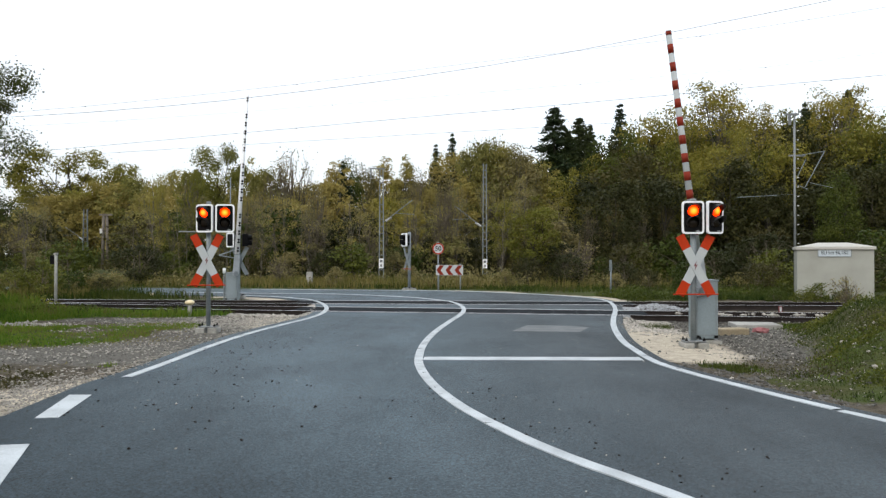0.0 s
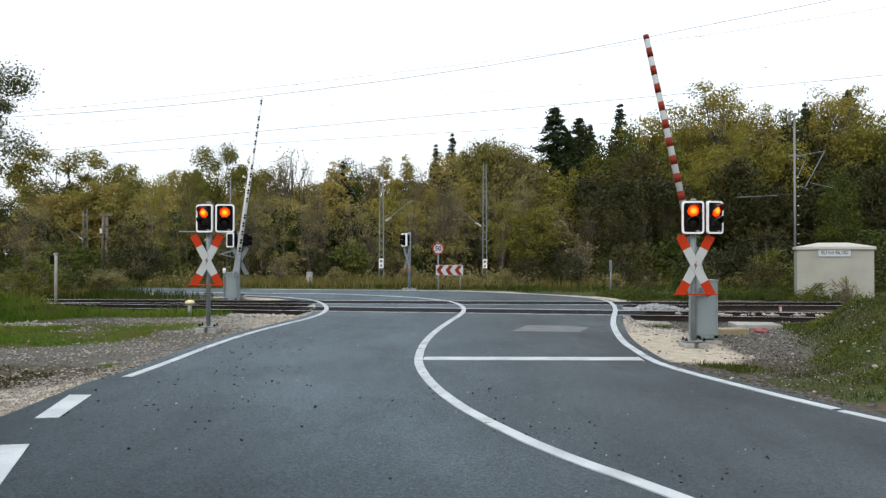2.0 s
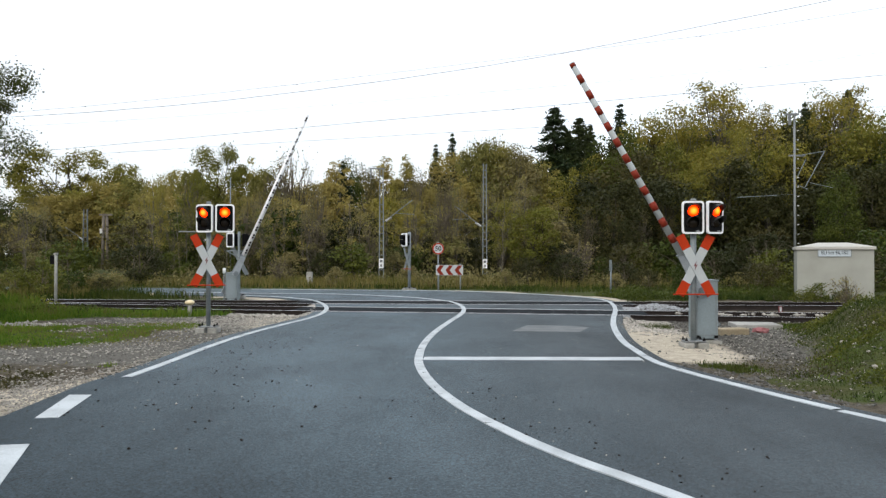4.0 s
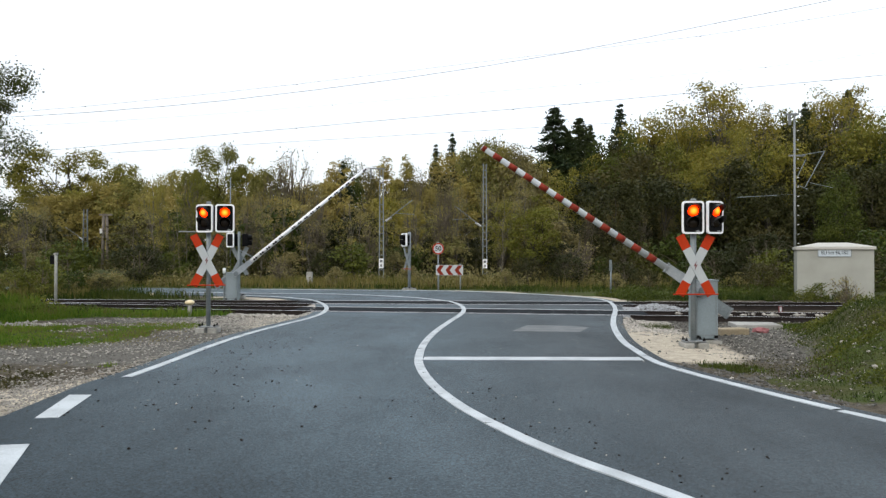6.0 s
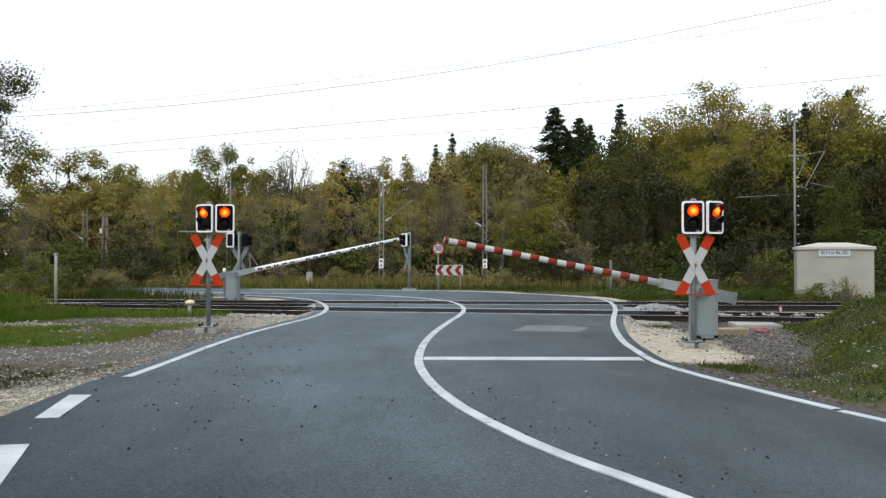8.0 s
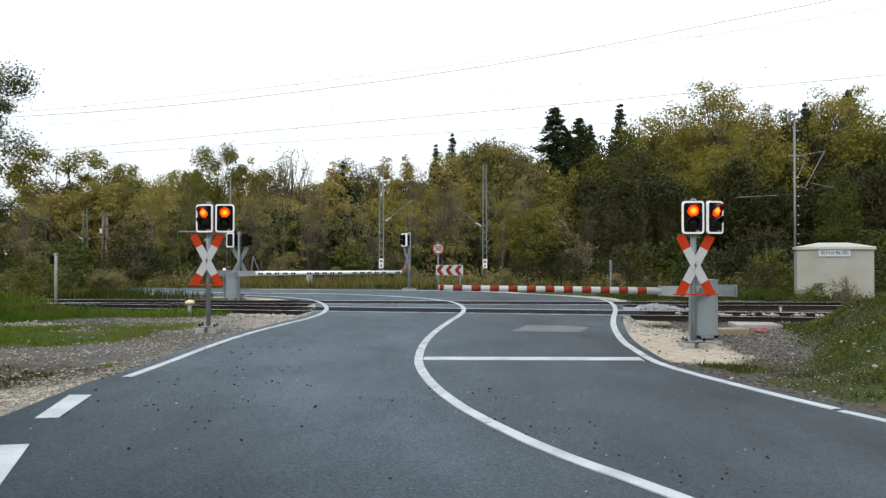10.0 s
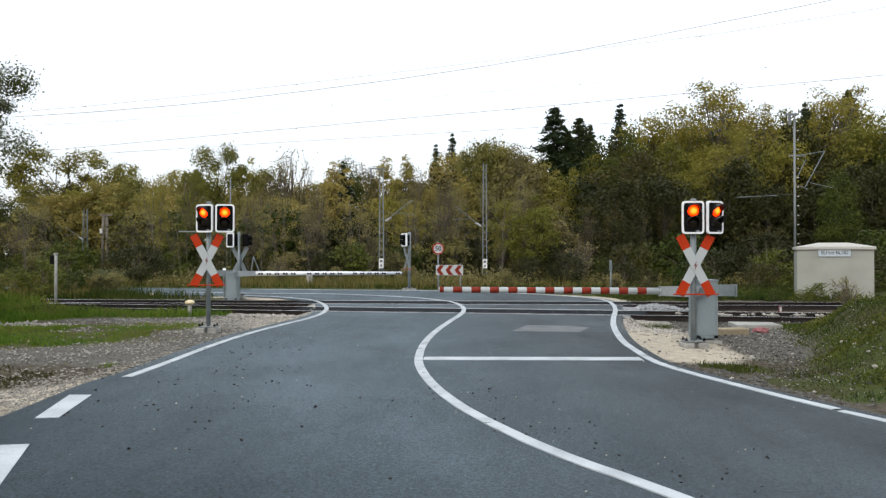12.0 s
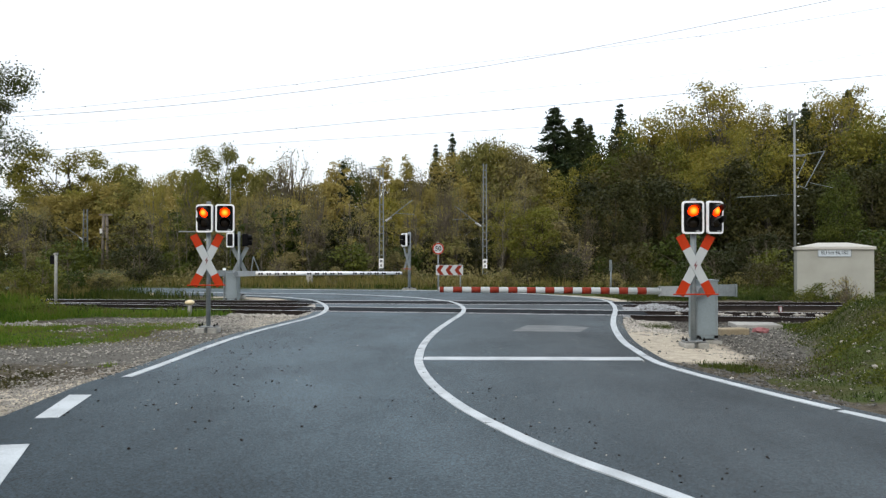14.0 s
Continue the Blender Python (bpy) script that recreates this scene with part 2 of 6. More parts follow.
def curve_points(pts, step=0.25):
    """A smooth line through the given points."""
    v = [Vector(p) for p in pts]
    v = [v[0] * 2 - v[1]] + v + [v[-1] * 2 - v[-2]]
    res = []
    for i in range(1, len(v) - 2):
        n = max(2, int((v[i + 1] - v[i]).length / step))
        for k in range(n):
            t = k / n
            a, b, c, d = v[i - 1], v[i], v[i + 1], v[i + 2]
            res.append(0.5 * (2 * b + (c - a) * t + (2 * a - 5 * b + 4 * c - d) * t * t + (3 * b - a - 3 * c + d) * t ** 3))
    return res + [v[-2]]


def sideways(pts, off):
    """The line moved to its right by off metres, in plan."""
    res = []
    for i, p in enumerate(pts):
        d = pts[min(i + 1, len(pts) - 1)] - pts[max(i - 1, 0)]
        d = Vector((d.x, d.y)).normalized()
        res.append(Vector((p.x + d.y * off, p.y - d.x * off)))
    return res


def strip(pts, width, z0, z1, bm=None):
    bm = bm or bmesh.new()
    a, b = sideways(pts, -width / 2), sideways(pts, width / 2)
    va, vb = [bm.verts.new((p.x, p.y, z1)) for p in a], [bm.verts.new((p.x, p.y, z1)) for p in b]
    wa, wb = [bm.verts.new((p.x, p.y, z0)) for p in a], [bm.verts.new((p.x, p.y, z0)) for p in b]
    for i in range(len(pts) - 1):
        bm.faces.new((va[i], vb[i], vb[i + 1], va[i + 1]))
        bm.faces.new((wa[i], va[i], va[i + 1], wa[i + 1]))
        bm.faces.new((vb[i], wb[i], wb[i + 1], vb[i + 1]))
    bmesh.ops.recalc_face_normals(bm, faces=bm.faces[:])
    return bm


def slab(outline, z0, z1):
    bm = bmesh.new()
    lo, hi = [bm.verts.new((x, y, z0)) for x, y in outline], [bm.verts.new((x, y, z1)) for x, y in outline]
    n = len(outline)
    top = bm.faces.new(hi)
    for i in range(n):
        bm.faces.new((lo[i], lo[(i + 1) % n], hi[(i + 1) % n], hi[i]))
    bmesh.ops.triangulate(bm, faces=[top], quad_method="BEAUTY", ngon_method="EAR_CLIP")
    bmesh.ops.recalc_face_normals(bm, faces=bm.faces[:])
    return bm


def raw_mesh(name, verts, faces, mat, parent=None, smooth=False):
    me = bpy.data.meshes.new(name)
    me.from_pydata(verts.tolist(), [], faces.tolist())
    for one in mat if isinstance(mat, (list, tuple)) else [mat]:
        me.materials.append(one)
    if smooth:
        me.polygons.foreach_set("use_smooth", [True] * len(me.polygons))
    ob = new(name, me)
    ob.parent = parent
    return ob


def lettering(words, size, mat, parent, m, bold=0.0):
    """Words as flat raised letters, centred on m."""
    c = bpy.data.curves.new("lettering", "FONT")
    c.body, c.size, c.extrude, c.offset, c.align_x, c.align_y = words, size, 0.0015, bold, "CENTER", "CENTER"
    tmp = bpy.data.objects.new("lettering", c)
    me = bpy.data.meshes.new_from_object(tmp)
    bpy.data.objects.remove(tmp)
    me.materials.append(mat)
    ob = new("lettering", me)
    ob.parent, ob.matrix_basis = parent, m
    return ob


# ---- the lie of the road and the tracks ----
LEFT_LINE = curve_points([(-4.063, 9.086), (-4.021, 10.384), (-4.02, 11.578), (-3.979, 12.954), (-3.856, 14.43), (-3.625, 15.955), (-3.35, 17.522), (-3.262, 19.053), (-3.404, 20.658), (-3.747, 22.301), (-4.25, 23.933), (-4.811, 25.16)])
MID_LINE = curve_points([(3.3, 0.5), (2.6, 2.5)] + [(1.503, 4.629), (1.117, 5.247), (0.778, 5.858), (0.361, 6.838), (0.098, 7.636), (-0.131, 8.607), (-0.294, 9.667), (-0.369, 10.724), (-0.338, 12.421), (-0.162, 14.43), (0.146, 16.631), (0.464, 18.69), (0.605, 20.443), (0.547, 22.051), (0.303, 23.645), (-0.28, 25), (-1.026, 26.167)])
RIGHT_LINE = curve_points([(4.003, 7.189), (3.808, 7.726), (3.538, 8.57), (3.291, 9.435), (3.123, 10.384), (3.168, 11.612), (3.307, 13.083), (3.763, 15.575), (4.31, 17.841), (4.988, 20.443), (5.458, 22.82), (5.648, 24.686), (5.359, 26.167), (4.71, 27.257), (3.777, 28.442), (2.718, 29.291)])
LEFT_FAR = curve_points([LEFT_LINE[-1], (-6.6, 26.9), (-9.5, 28.0), (-14, 28.8), (-22, 29.6), (-40, 30.5)])
MID_FAR = curve_points([MID_LINE[-1], (-2.6, 27.5), (-4.5, 28.6), (-8, 29.2), (-14, 30.6), (-22, 31.8), (-40, 33)])
RIGHT_FAR = curve_points([RIGHT_LINE[-1], (1.2, 30.6), (-1.2, 31.4), (-5, 32.0), (-10, 32.8), (-22, 34.2), (-40, 35.5)])
RIGHT_NEAR = curve_points([(5.6, 3.6), (4.6, 5.6), (4.201, 6.698), (4.013, 7.136)])


def near_track(x):
    """The middle of the nearer track."""
    return 20.0 - 0.1636 * x


def far_track(x):
    return 23.35 - 0.058 * x if x > -14 else 24.162 - 0.1636 * (x + 14)


left_edge = sideways(LEFT_LINE, -0.30)
right_edge = sideways(RIGHT_LINE, 0.22)
ROAD_LEFT = [Vector(p) for p in ((-4.9, -8), (-4.75, 2), (-4.45, 5.0), (-4.3, 7.0), (-4.4, 8.6))] + left_edge + sideways(LEFT_FAR, -0.3)[1:]
ROAD_RIGHT = [Vector(p) for p in ((6.4, -8), (6.1, 2.2))] + sideways(RIGHT_NEAR, 0.22) + right_edge + sideways(RIGHT_FAR, 0.35)[1:]
ROAD = [(p.x, p.y) for p in ROAD_LEFT] + [(p.x, p.y) for p in reversed(ROAD_RIGHT)]
ROAD_NP = np.array(ROAD)


def road_distance(px, py):
    """Signed distance from the road's edge for arrays of places: negative on the road."""
    a, b = ROAD_NP, np.roll(ROAD_NP, -1, 0)
    best = np.full(px.shape, 1e9)
    inside = np.zeros(px.shape, bool)
    for (x0, y0), (x1, y1) in zip(a, b):
        dx, dy = x1 - x0, y1 - y0
        t = np.clip(((px - x0) * dx + (py - y0) * dy) / max(1e-9, dx * dx + dy * dy), 0, 1)
        best = np.minimum(best, (px - x0 - t * dx) ** 2 + (py - y0 - t * dy) ** 2)
        if y0 != y1:
            inside ^= ((y0 > py) != (y1 > py)) & (px < dx * (py - y0) / (y1 - y0) + x0)
    best = np.sqrt(best)
    return np.where(inside, -best, best)


def wobble(px, py, s, seed=0.0):
    """Smooth pseudo-random relief for arrays, about -1 to 1."""
    return (np.sin(px * 1.7 * s + 1.3 * seed + 1.9 * np.sin(py * 1.1 * s + seed)) * np.cos(py * 1.9 * s - 0.7 * seed + 1.4 * np.sin(px * 0.8 * s + 2.1 * seed))
            + 0.5 * np.sin(px * 4.1 * s + 2.2 * seed + py * 1.3 * s) * np.cos(py * 4.7 * s + 0.4 * seed - px * 0.9 * s)) / 1.5


def patchy(px, py, s, seed=0):
    """Irregular patches for arrays, 0 to 1: four octaves of value noise, s patches a metre."""
    total = np.zeros(px.shape)
    for o, amp in enumerate((0.5, 0.27, 0.15, 0.08)):
        u, v = px * s * 2 ** o + 31.7 * (seed + o), py * s * 2 ** o + 17.3 * seed + 5.1 * o
        i, j = np.floor(u), np.floor(v)
        a, b = u - i, v - j
        a, b = a * a * (3 - 2 * a), b * b * (3 - 2 * b)

        def corner(di, dj):
            h = np.sin((i + di) * 127.1 + (j + dj) * 311.7 + 74.7 * o) * 43758.5453
            return h - np.floor(h)

        total = total + amp * ((corner(0, 0) * (1 - a) + corner(1, 0) * a) * (1 - b) + (corner(0, 1) * (1 - a) + corner(1, 1) * a) * b)
    return total


def step01(v, a, b):
    t = np.clip((v - a) / (b - a), 0, 1)
    return t * t * (3 - 2 * t)


def bump2(px, py, cx, cy, rx, ry):
    return np.exp(-(((px - cx) / rx) ** 2 + ((py - cy) / ry) ** 2))


def lie(px, py, dist):
    """Height of the ground beside the road."""
    z = -0.035 + 0.02 * wobble(px, py, 1.1, 1) + 0.012 * wobble(px, py, 4.0, 2)
    # track bed, lower than the rails
    nt, ft = 20.0 - 0.1636 * px, np.where(px > -14, 23.35 - 0.058 * px, 24.162 - 0.1636 * (px + 14))
    bed = np.maximum(1 - step01(np.abs(py - nt), 1.5, 2.3), 1 - step01(np.abs(py - ft), 1.5, 2.3))
    z = z - 0.15 * bed
    # spoil heap with weeds
    heap = 0.52 * bump2(px, py, 7.0, 11.8, 1.9, 2.1) + 0.58 * bump2(px, py, 9.6, 12.0, 2.6, 2.8) + 0.28 * bump2(px, py, 6.6, 9.6, 1.6, 1.0) + 0.5 * bump2(px, py, 9.5, 9.5, 2.5, 1.6)
    heap = heap * step01(px + 0.35 * (11.5 - py), 5.5, 7.1)
    z = z + heap * (1 + 0.5 * (patchy(px, py, 1.3, 5) - 0.5) + 0.3 * (patchy(px, py, 3.5, 6) - 0.5))
    # grassy rise on the other side
    z = z + 0.2 * bump2(px, py, -12.2, 17.9, 4.2, 1.1) + 0.06 * bump2(px, py, -8.5, 14.6, 3.5, 1.2) + 0.05 * (patchy(px, py, 0.8, 9) - 0.5) * step01(dist, 0.4, 1.2) * (py < 19)
    # verge and wood floor behind the far road
    z = z + 0.35 * step01(py, 38, 50) + 0.004 * np.clip(py - 50, 0, 250) + 0.1 * wobble(px, py, 0.25, 4) * step01(py, 34, 42)
    # loose stone between the tracks beside the road
    z = z + 0.2 * bump2(px, py, 6.2, 20.8, 0.75, 0.4)
    return np.where(dist < 0.02, -0.05, np.where(dist < 0.5, -0.03 + (z + 0.03) * np.clip((dist - 0.02) / 0.48, 0, 1), z))


def ground_z(x, y):
    px, py = np.array([x], float), np.array([y], float)
    return float(lie(px, py, road_distance(px, py))[0])


# ---- ground: one sheet ----
def ground_material():
    m = bpy.data.materials.new("soil_gravel_grass")
    m.use_nodes = True
    n, l = m.node_tree.nodes, m.node_tree.links
    b = n["Principled BSDF"]
    b.inputs["Roughness"].default_value = 0.95
    co = n.new("ShaderNodeTexCoord")
    cover = n.new("ShaderNodeVertexColor")
    cover.layer_name = "cover"
    sep = n.new("ShaderNodeSeparateColor")
    l.new(cover.outputs["Color"], sep.inputs["Color"])

    def tex(scale, detail=5.0, kind="ShaderNodeTexNoise"):
        t = n.new(kind)
        t.inputs["Scale"].default_value = scale
        t.inputs["Detail"].default_value = detail
        l.new(co.outputs["Object"], t.inputs["Vector"])
        return t

    def blend(fac, a, c):
        x = n.new("ShaderNodeMix")
        x.data_type = "RGBA"
        l.new(fac, x.inputs["Factor"])
        for v, s in ((a, x.inputs["A"]), (c, x.inputs["B"])):
            if isinstance(v, tuple):
                s.default_value = (*v, 1)
            else:
                l.new(v, s)
        return x.outputs["Result"]

    def sharpen(v, lo, hi):
        r = n.new("ShaderNodeMapRange")
        r.inputs["From Min"].default_value, r.inputs["From Max"].default_value = lo, hi
        l.new(v, r.inputs["Value"])
        return r.outputs[0]

    broad, mid, fine = tex(0.9), tex(7.0), tex(55.0, 3)
    cells = n.new("ShaderNodeTexVoronoi")
    cells.inputs["Scale"].default_value = 22.0
    l.new(co.outputs["Object"], cells.inputs["Vector"])
    soil = blend(sharpen(mid.outputs["Fac"], 0.35, 0.65), (0.048, 0.04, 0.028), (0.092, 0.08, 0.06))
    stones = blend(sharpen(cells.outputs["Distance"], 0.15, 0.6), (0.17, 0.165, 0.148), (0.06, 0.056, 0.047))
    stones = blend(sharpen(mid.outputs["Fac"], 0.3, 0.7), stones, (0.108, 0.104, 0.092))
    sand = blend(sharpen(mid.outputs["Fac"], 0.35, 0.75), (0.44, 0.392, 0.31), (0.29, 0.26, 0.21))
    turf = blend(sharpen(mid.outputs["Fac"], 0.3, 0.7), (0.03, 0.046, 0.009), (0.055, 0.068, 0.015))
    turf = blend(sharpen(broad.outputs["Fac"], 0.45, 0.65), turf, (0.052, 0.049, 0.022))

    def edge(channel):
        a = n.new("ShaderNodeMath")
        a.operation = "MULTIPLY_ADD"
        a.inputs[1].default_value = 0.8
        l.new(mid.outputs["Fac"], a.inputs[0])
        l.new(sep.outputs[channel], a.inputs[2])
        return sharpen(a.outputs[0], 0.75, 1.05)

    c = blend(edge("Green"), soil, stones)
    c = blend(edge("Blue"), c, sand)
    c = blend(edge("Red"), c, turf)
    b.inputs["Specular IOR Level"].default_value = 0.15
    hsv = n.new("ShaderNodeHueSaturation")
    l.new(c, hsv.inputs["Color"])
    r = n.new("ShaderNodeMapRange")
    r.inputs["To Min"].default_value, r.inputs["To Max"].default_value = 0.55, 1.45
    l.new(fine.outputs["Fac"], r.inputs["Value"])
    l.new(r.outputs[0], hsv.inputs["Value"])
    l.new(hsv.outputs[0], b.inputs["Base Color"])
    bp = n.new("ShaderNodeBump")
    bp.inputs["Strength"].default_value, bp.inputs["Distance"].default_value = 0.7, 0.03
    l.new(cells.outputs["Distance"], bp.inputs["Height"])
    l.new(bp.outputs[0], b.inputs["Normal"])
    return m


def bank_front(px):
    """Where the rank grass bank beside the nearer track begins."""
    return np.interp(px, [-16, -10.1, -8.7, -6.2, -5.4], [15.4, 16.1, 17.2, 17.8, 18.6])


def covers(px, py, dist):
    """How much turf, loose stone and pale sand lies on the soil."""
    right = px > 0
    near = py < 19.2
    big, small = patchy(px, py, 0.55, 3), patchy(px, py, 1.7, 4)
    mottle = (big - 0.5) * 1.3 + (small - 0.5) * 0.9
    # left: grass bank along the track, a grassy island before it, scraps towards the side road
    bank = step01(py - bank_front(px) + 0.8 * (big - 0.5), -0.15, 0.35) * step01(-px, 5.6, 6.8)
    island = np.maximum(bump2(px, py, -10.2, 14.0, 3.6, 1.5), 0.95 * bump2(px, py, -6.7, 15.0, 1.5, 1.2)) ** 0.7
    scraps = 0.75 * bump2(px, py, -7.2, 9.4, 1.5, 0.6) + 0.5 * bump2(px, py, -4.9, 10.2, 0.7, 0.4)
    left_turf = np.clip(np.maximum(1.15 * bank, np.maximum(island, scraps) + 1.35 * mottle * step01(island + scraps, 0.1, 0.5)), 0, 1.2)
    # right: the spoil heap and a strip along the edge line
    heap = 1.05 * bump2(px, py, 8.6, 11.6, 3.8, 3.0) ** 0.7 * step01(px + 0.35 * (11.5 - py), 5.1, 6.4) + 0.9 * bump2(px, py, 3.95, 10.1, 0.6, 0.45) + 1.0 * bump2(px, py, 5.2, 8.4, 1.9, 0.65) + 0.75 * bump2(px, py, 6.2, 9.6, 1.5, 0.7) + 0.9 * bump2(px, py, 4.75, 15.9, 0.4, 0.9) + 0.5 * bump2(px, py, 7.6, 15.7, 0.7, 0.8)
    right_turf = np.where(py < 17.5, np.clip(heap + mottle * np.where(py > 9.4, 0.45, 0.9) * step01(heap, 0.1, 0.5), 0, 1.2), 0)
    turf = 0.95 * step01(py, 31, 34) + np.where(near, np.where(right, right_turf, left_turf), 0)
    turf = turf + np.where(~right & ~near & (py < 23), step01(-px, 11, 13), 0)
    turf = turf + np.where(right & (py > 25), 1.0, 0) * step01(dist, 0.5, 1.2) + np.where(~right & (py > 25.5), 0.8, 0) * step01(dist, 0.3, 1.4) + step01(np.abs(px), 20, 26)
    nt, ft = 20.0 - 0.1636 * px, np.where(px > -14, 23.35 - 0.058 * px, 24.162 - 0.1636 * (px + 14))
    bed = np.maximum(1 - step01(np.abs(py - nt), np.where(px < 0, 1.0, 1.5), np.where(px < 0, 1.4, 2.1)), 1 - step01(np.abs(py - ft), 1.5, 2.2))
    turf = turf * (1 - bed * np.where(px < -11.5, 0.3, 1))
    # loose stone: a grey band towards the side road, rubble by the barrier
    band = bump2(px, py, -5.0, 11.4, 3.0, 1.2) + bump2(px, py, -5.0, 15.5, 2.0, 3.2) + 0.8 * bump2(px, py, -7.4, 17.0, 2.4, 0.5)
    stone = np.where(near, np.where(right, 0.95 * bump2(px, py, 6.0, 13.4, 1.9, 3.5), band) + 0.8 * (big - 0.5), 0)
    pale = 0.35 * np.exp(-((dist - 0.2) / 0.35) ** 2) + 0.75 * bump2(px, py, -5.6, 8.0, 1.7, 0.9) + 1.0 * bump2(px, py, -4.2, 17.3, 0.7, 1.6)
    sand = np.where(right, np.where(near, 1.3 * bump2(px, py, 4.2, 13.6, 0.8, 2.3) + 1.15 * bump2(px, py, 3.9, 11.5, 0.75, 0.95), 0), pale * (py < 18.2) + 0.5 * (small - 0.5) * step01(pale, 0.2, 0.5))
    sand = sand + 1.1 * np.exp(-((dist - 0.3) / 0.5) ** 2) * (py > 24.6) * step01(px, -10, -8)
    return np.clip(turf * (dist > 0.2 + 0.35 * small), 0, 1), np.clip(stone, 0, 1), np.clip(sand * (1 - bed), 0, 1)


def build_ground():
    def axis(lo, hi, fine_step, far):
        mid = np.arange(lo, hi + 1e-6, fine_step)
        grow = [0.25]
        while sum(grow) < far:
            grow.append(grow[-1] * 1.22)
        g = np.cumsum(grow)
        return np.concatenate([(lo - g)[::-1], mid, hi + g])

    xs, ys = axis(-16, 14, 0.125, 1800), axis(4, 36, 0.125, 2200)
    px, py = np.meshgrid(xs, ys)
    shape = px.shape
    px, py = px.ravel(), py.ravel()
    dist = road_distance(px, py)
    pz = lie(px, py, dist)
    idx = np.arange(px.size).reshape(shape)
    faces = np.stack([idx[:-1, :-1], idx[:-1, 1:], idx[1:, 1:], idx[1:, :-1]], -1).reshape(-1, 4)
    ob = raw_mesh("ground", np.stack([px, py, pz], 1), faces, ground_material(), None, True)
    turf, stone, sand = covers(px, py, dist)
    layer = ob.data.color_attributes.new("cover", "FLOAT_COLOR", "POINT")
    layer.data.foreach_set("color", np.stack([turf, stone, sand, np.ones_like(turf)], 1).ravel())
    return tagged(ob, "gravelly verge with turf, bare soil and pale sand", "ground", kind="structure")


ground = build_ground()


def asphalt_material():
    m = material("asphalt", (0.042, 0.058, 0.069), 0.75, 0.0, 0.35, 0.4, 130, 1.0, stain=(0.034, 0.047, 0.056))
    n, l = m.node_tree.nodes, m.node_tree.links
    b = n["Principled BSDF"]
    old = b.inputs["Base Color"].links[0].from_socket
    co = n.new("ShaderNodeTexCoord")
    mp = n.new("ShaderNodeMapping")
    mp.inputs["Scale"].default_value = (0.75, 0.3, 1)
    l.new(co.outputs["Object"], mp.inputs["Vector"])
    t = n.new("ShaderNodeTexNoise")
    t.inputs["Scale"].default_value, t.inputs["Detail"].default_value, t.inputs["Roughness"].default_value = 1.0, 7, 0.65
    l.new(mp.outputs[0], t.inputs["Vector"])
    r = n.new("ShaderNodeMapRange")
    r.inputs["From Min"].default_value, r.inputs["From Max"].default_value = 0.3, 0.75
    r.inputs["To Min"].default_value, r.inputs["To Max"].default_value = 0.7, 1.45
    l.new(t.outputs["Fac"], r.inputs["Value"])
    g = n.new("ShaderNodeTexNoise")
    g.inputs["Scale"].default_value, g.inputs["Detail"].default_value, g.inputs["Roughness"].default_value = 32.0, 8, 0.9
    l.new(co.outputs["Object"], g.inputs["Vector"])
    q = n.new("ShaderNodeMapRange")
    q.inputs["From Min"].default_value, q.inputs["From Max"].default_value = 0.3, 0.7
    q.inputs["To Min"].default_value, q.inputs["To Max"].default_value = 0.3, 1.9
    l.new(g.outputs["Fac"], q.inputs["Value"])
    k = n.new("ShaderNodeMath")
    k.operation = "MULTIPLY"
    l.new(r.outputs[0], k.inputs[0])
    l.new(q.outputs[0], k.inputs[1])
    # pale and dark chippings
    chips = n.new("ShaderNodeTexVoronoi")
    chips.inputs["Scale"].default_value = 75.0
    l.new(co.outputs["Object"], chips.inputs["Vector"])
    tone = n.new("ShaderNodeSeparateColor")
    l.new(chips.outputs["Color"], tone.inputs["Color"])
    chip = n.new("ShaderNodeMapRange")
    chip.inputs["To Min"].default_value, chip.inputs["To Max"].default_value = 0.45, 1.6
    l.new(tone.outputs["Red"], chip.inputs["Value"])
    kc = n.new("ShaderNodeMath")
    kc.operation = "MULTIPLY"
    l.new(k.outputs[0], kc.inputs[0])
    l.new(chip.outputs[0], kc.inputs[1])
    k = kc
    # the lane towards the stop line is darker, fading in with x
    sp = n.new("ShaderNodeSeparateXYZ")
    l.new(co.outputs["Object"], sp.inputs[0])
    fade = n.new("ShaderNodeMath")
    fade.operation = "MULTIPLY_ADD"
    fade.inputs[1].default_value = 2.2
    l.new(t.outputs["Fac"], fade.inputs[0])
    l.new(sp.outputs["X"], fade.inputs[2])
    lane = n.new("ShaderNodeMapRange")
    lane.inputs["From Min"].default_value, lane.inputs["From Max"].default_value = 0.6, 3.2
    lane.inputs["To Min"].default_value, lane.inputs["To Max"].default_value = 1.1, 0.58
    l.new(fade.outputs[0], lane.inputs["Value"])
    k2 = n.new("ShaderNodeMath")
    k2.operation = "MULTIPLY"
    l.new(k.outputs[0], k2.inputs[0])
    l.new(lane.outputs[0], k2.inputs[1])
    # darker towards the near left corner, by the side road
    side = n.new("ShaderNodeMath")
    side.operation = "MULTIPLY_ADD"
    side.inputs[1].default_value = 1.1
    l.new(sp.outputs["X"], side.inputs[0])
    l.new(sp.outputs["Y"], side.inputs[2])
    near_left_tone = n.new("ShaderNodeMapRange")
    near_left_tone.inputs["From Min"].default_value, near_left_tone.inputs["From Max"].default_value = 1.8, 5.6
    near_left_tone.inputs["To Min"].default_value, near_left_tone.inputs["To Max"].default_value = 0.5, 1.0
    l.new(side.outputs[0], near_left_tone.inputs["Value"])
    k3 = n.new("ShaderNodeMath")
    k3.operation = "MULTIPLY"
    l.new(k2.outputs[0], k3.inputs[0])
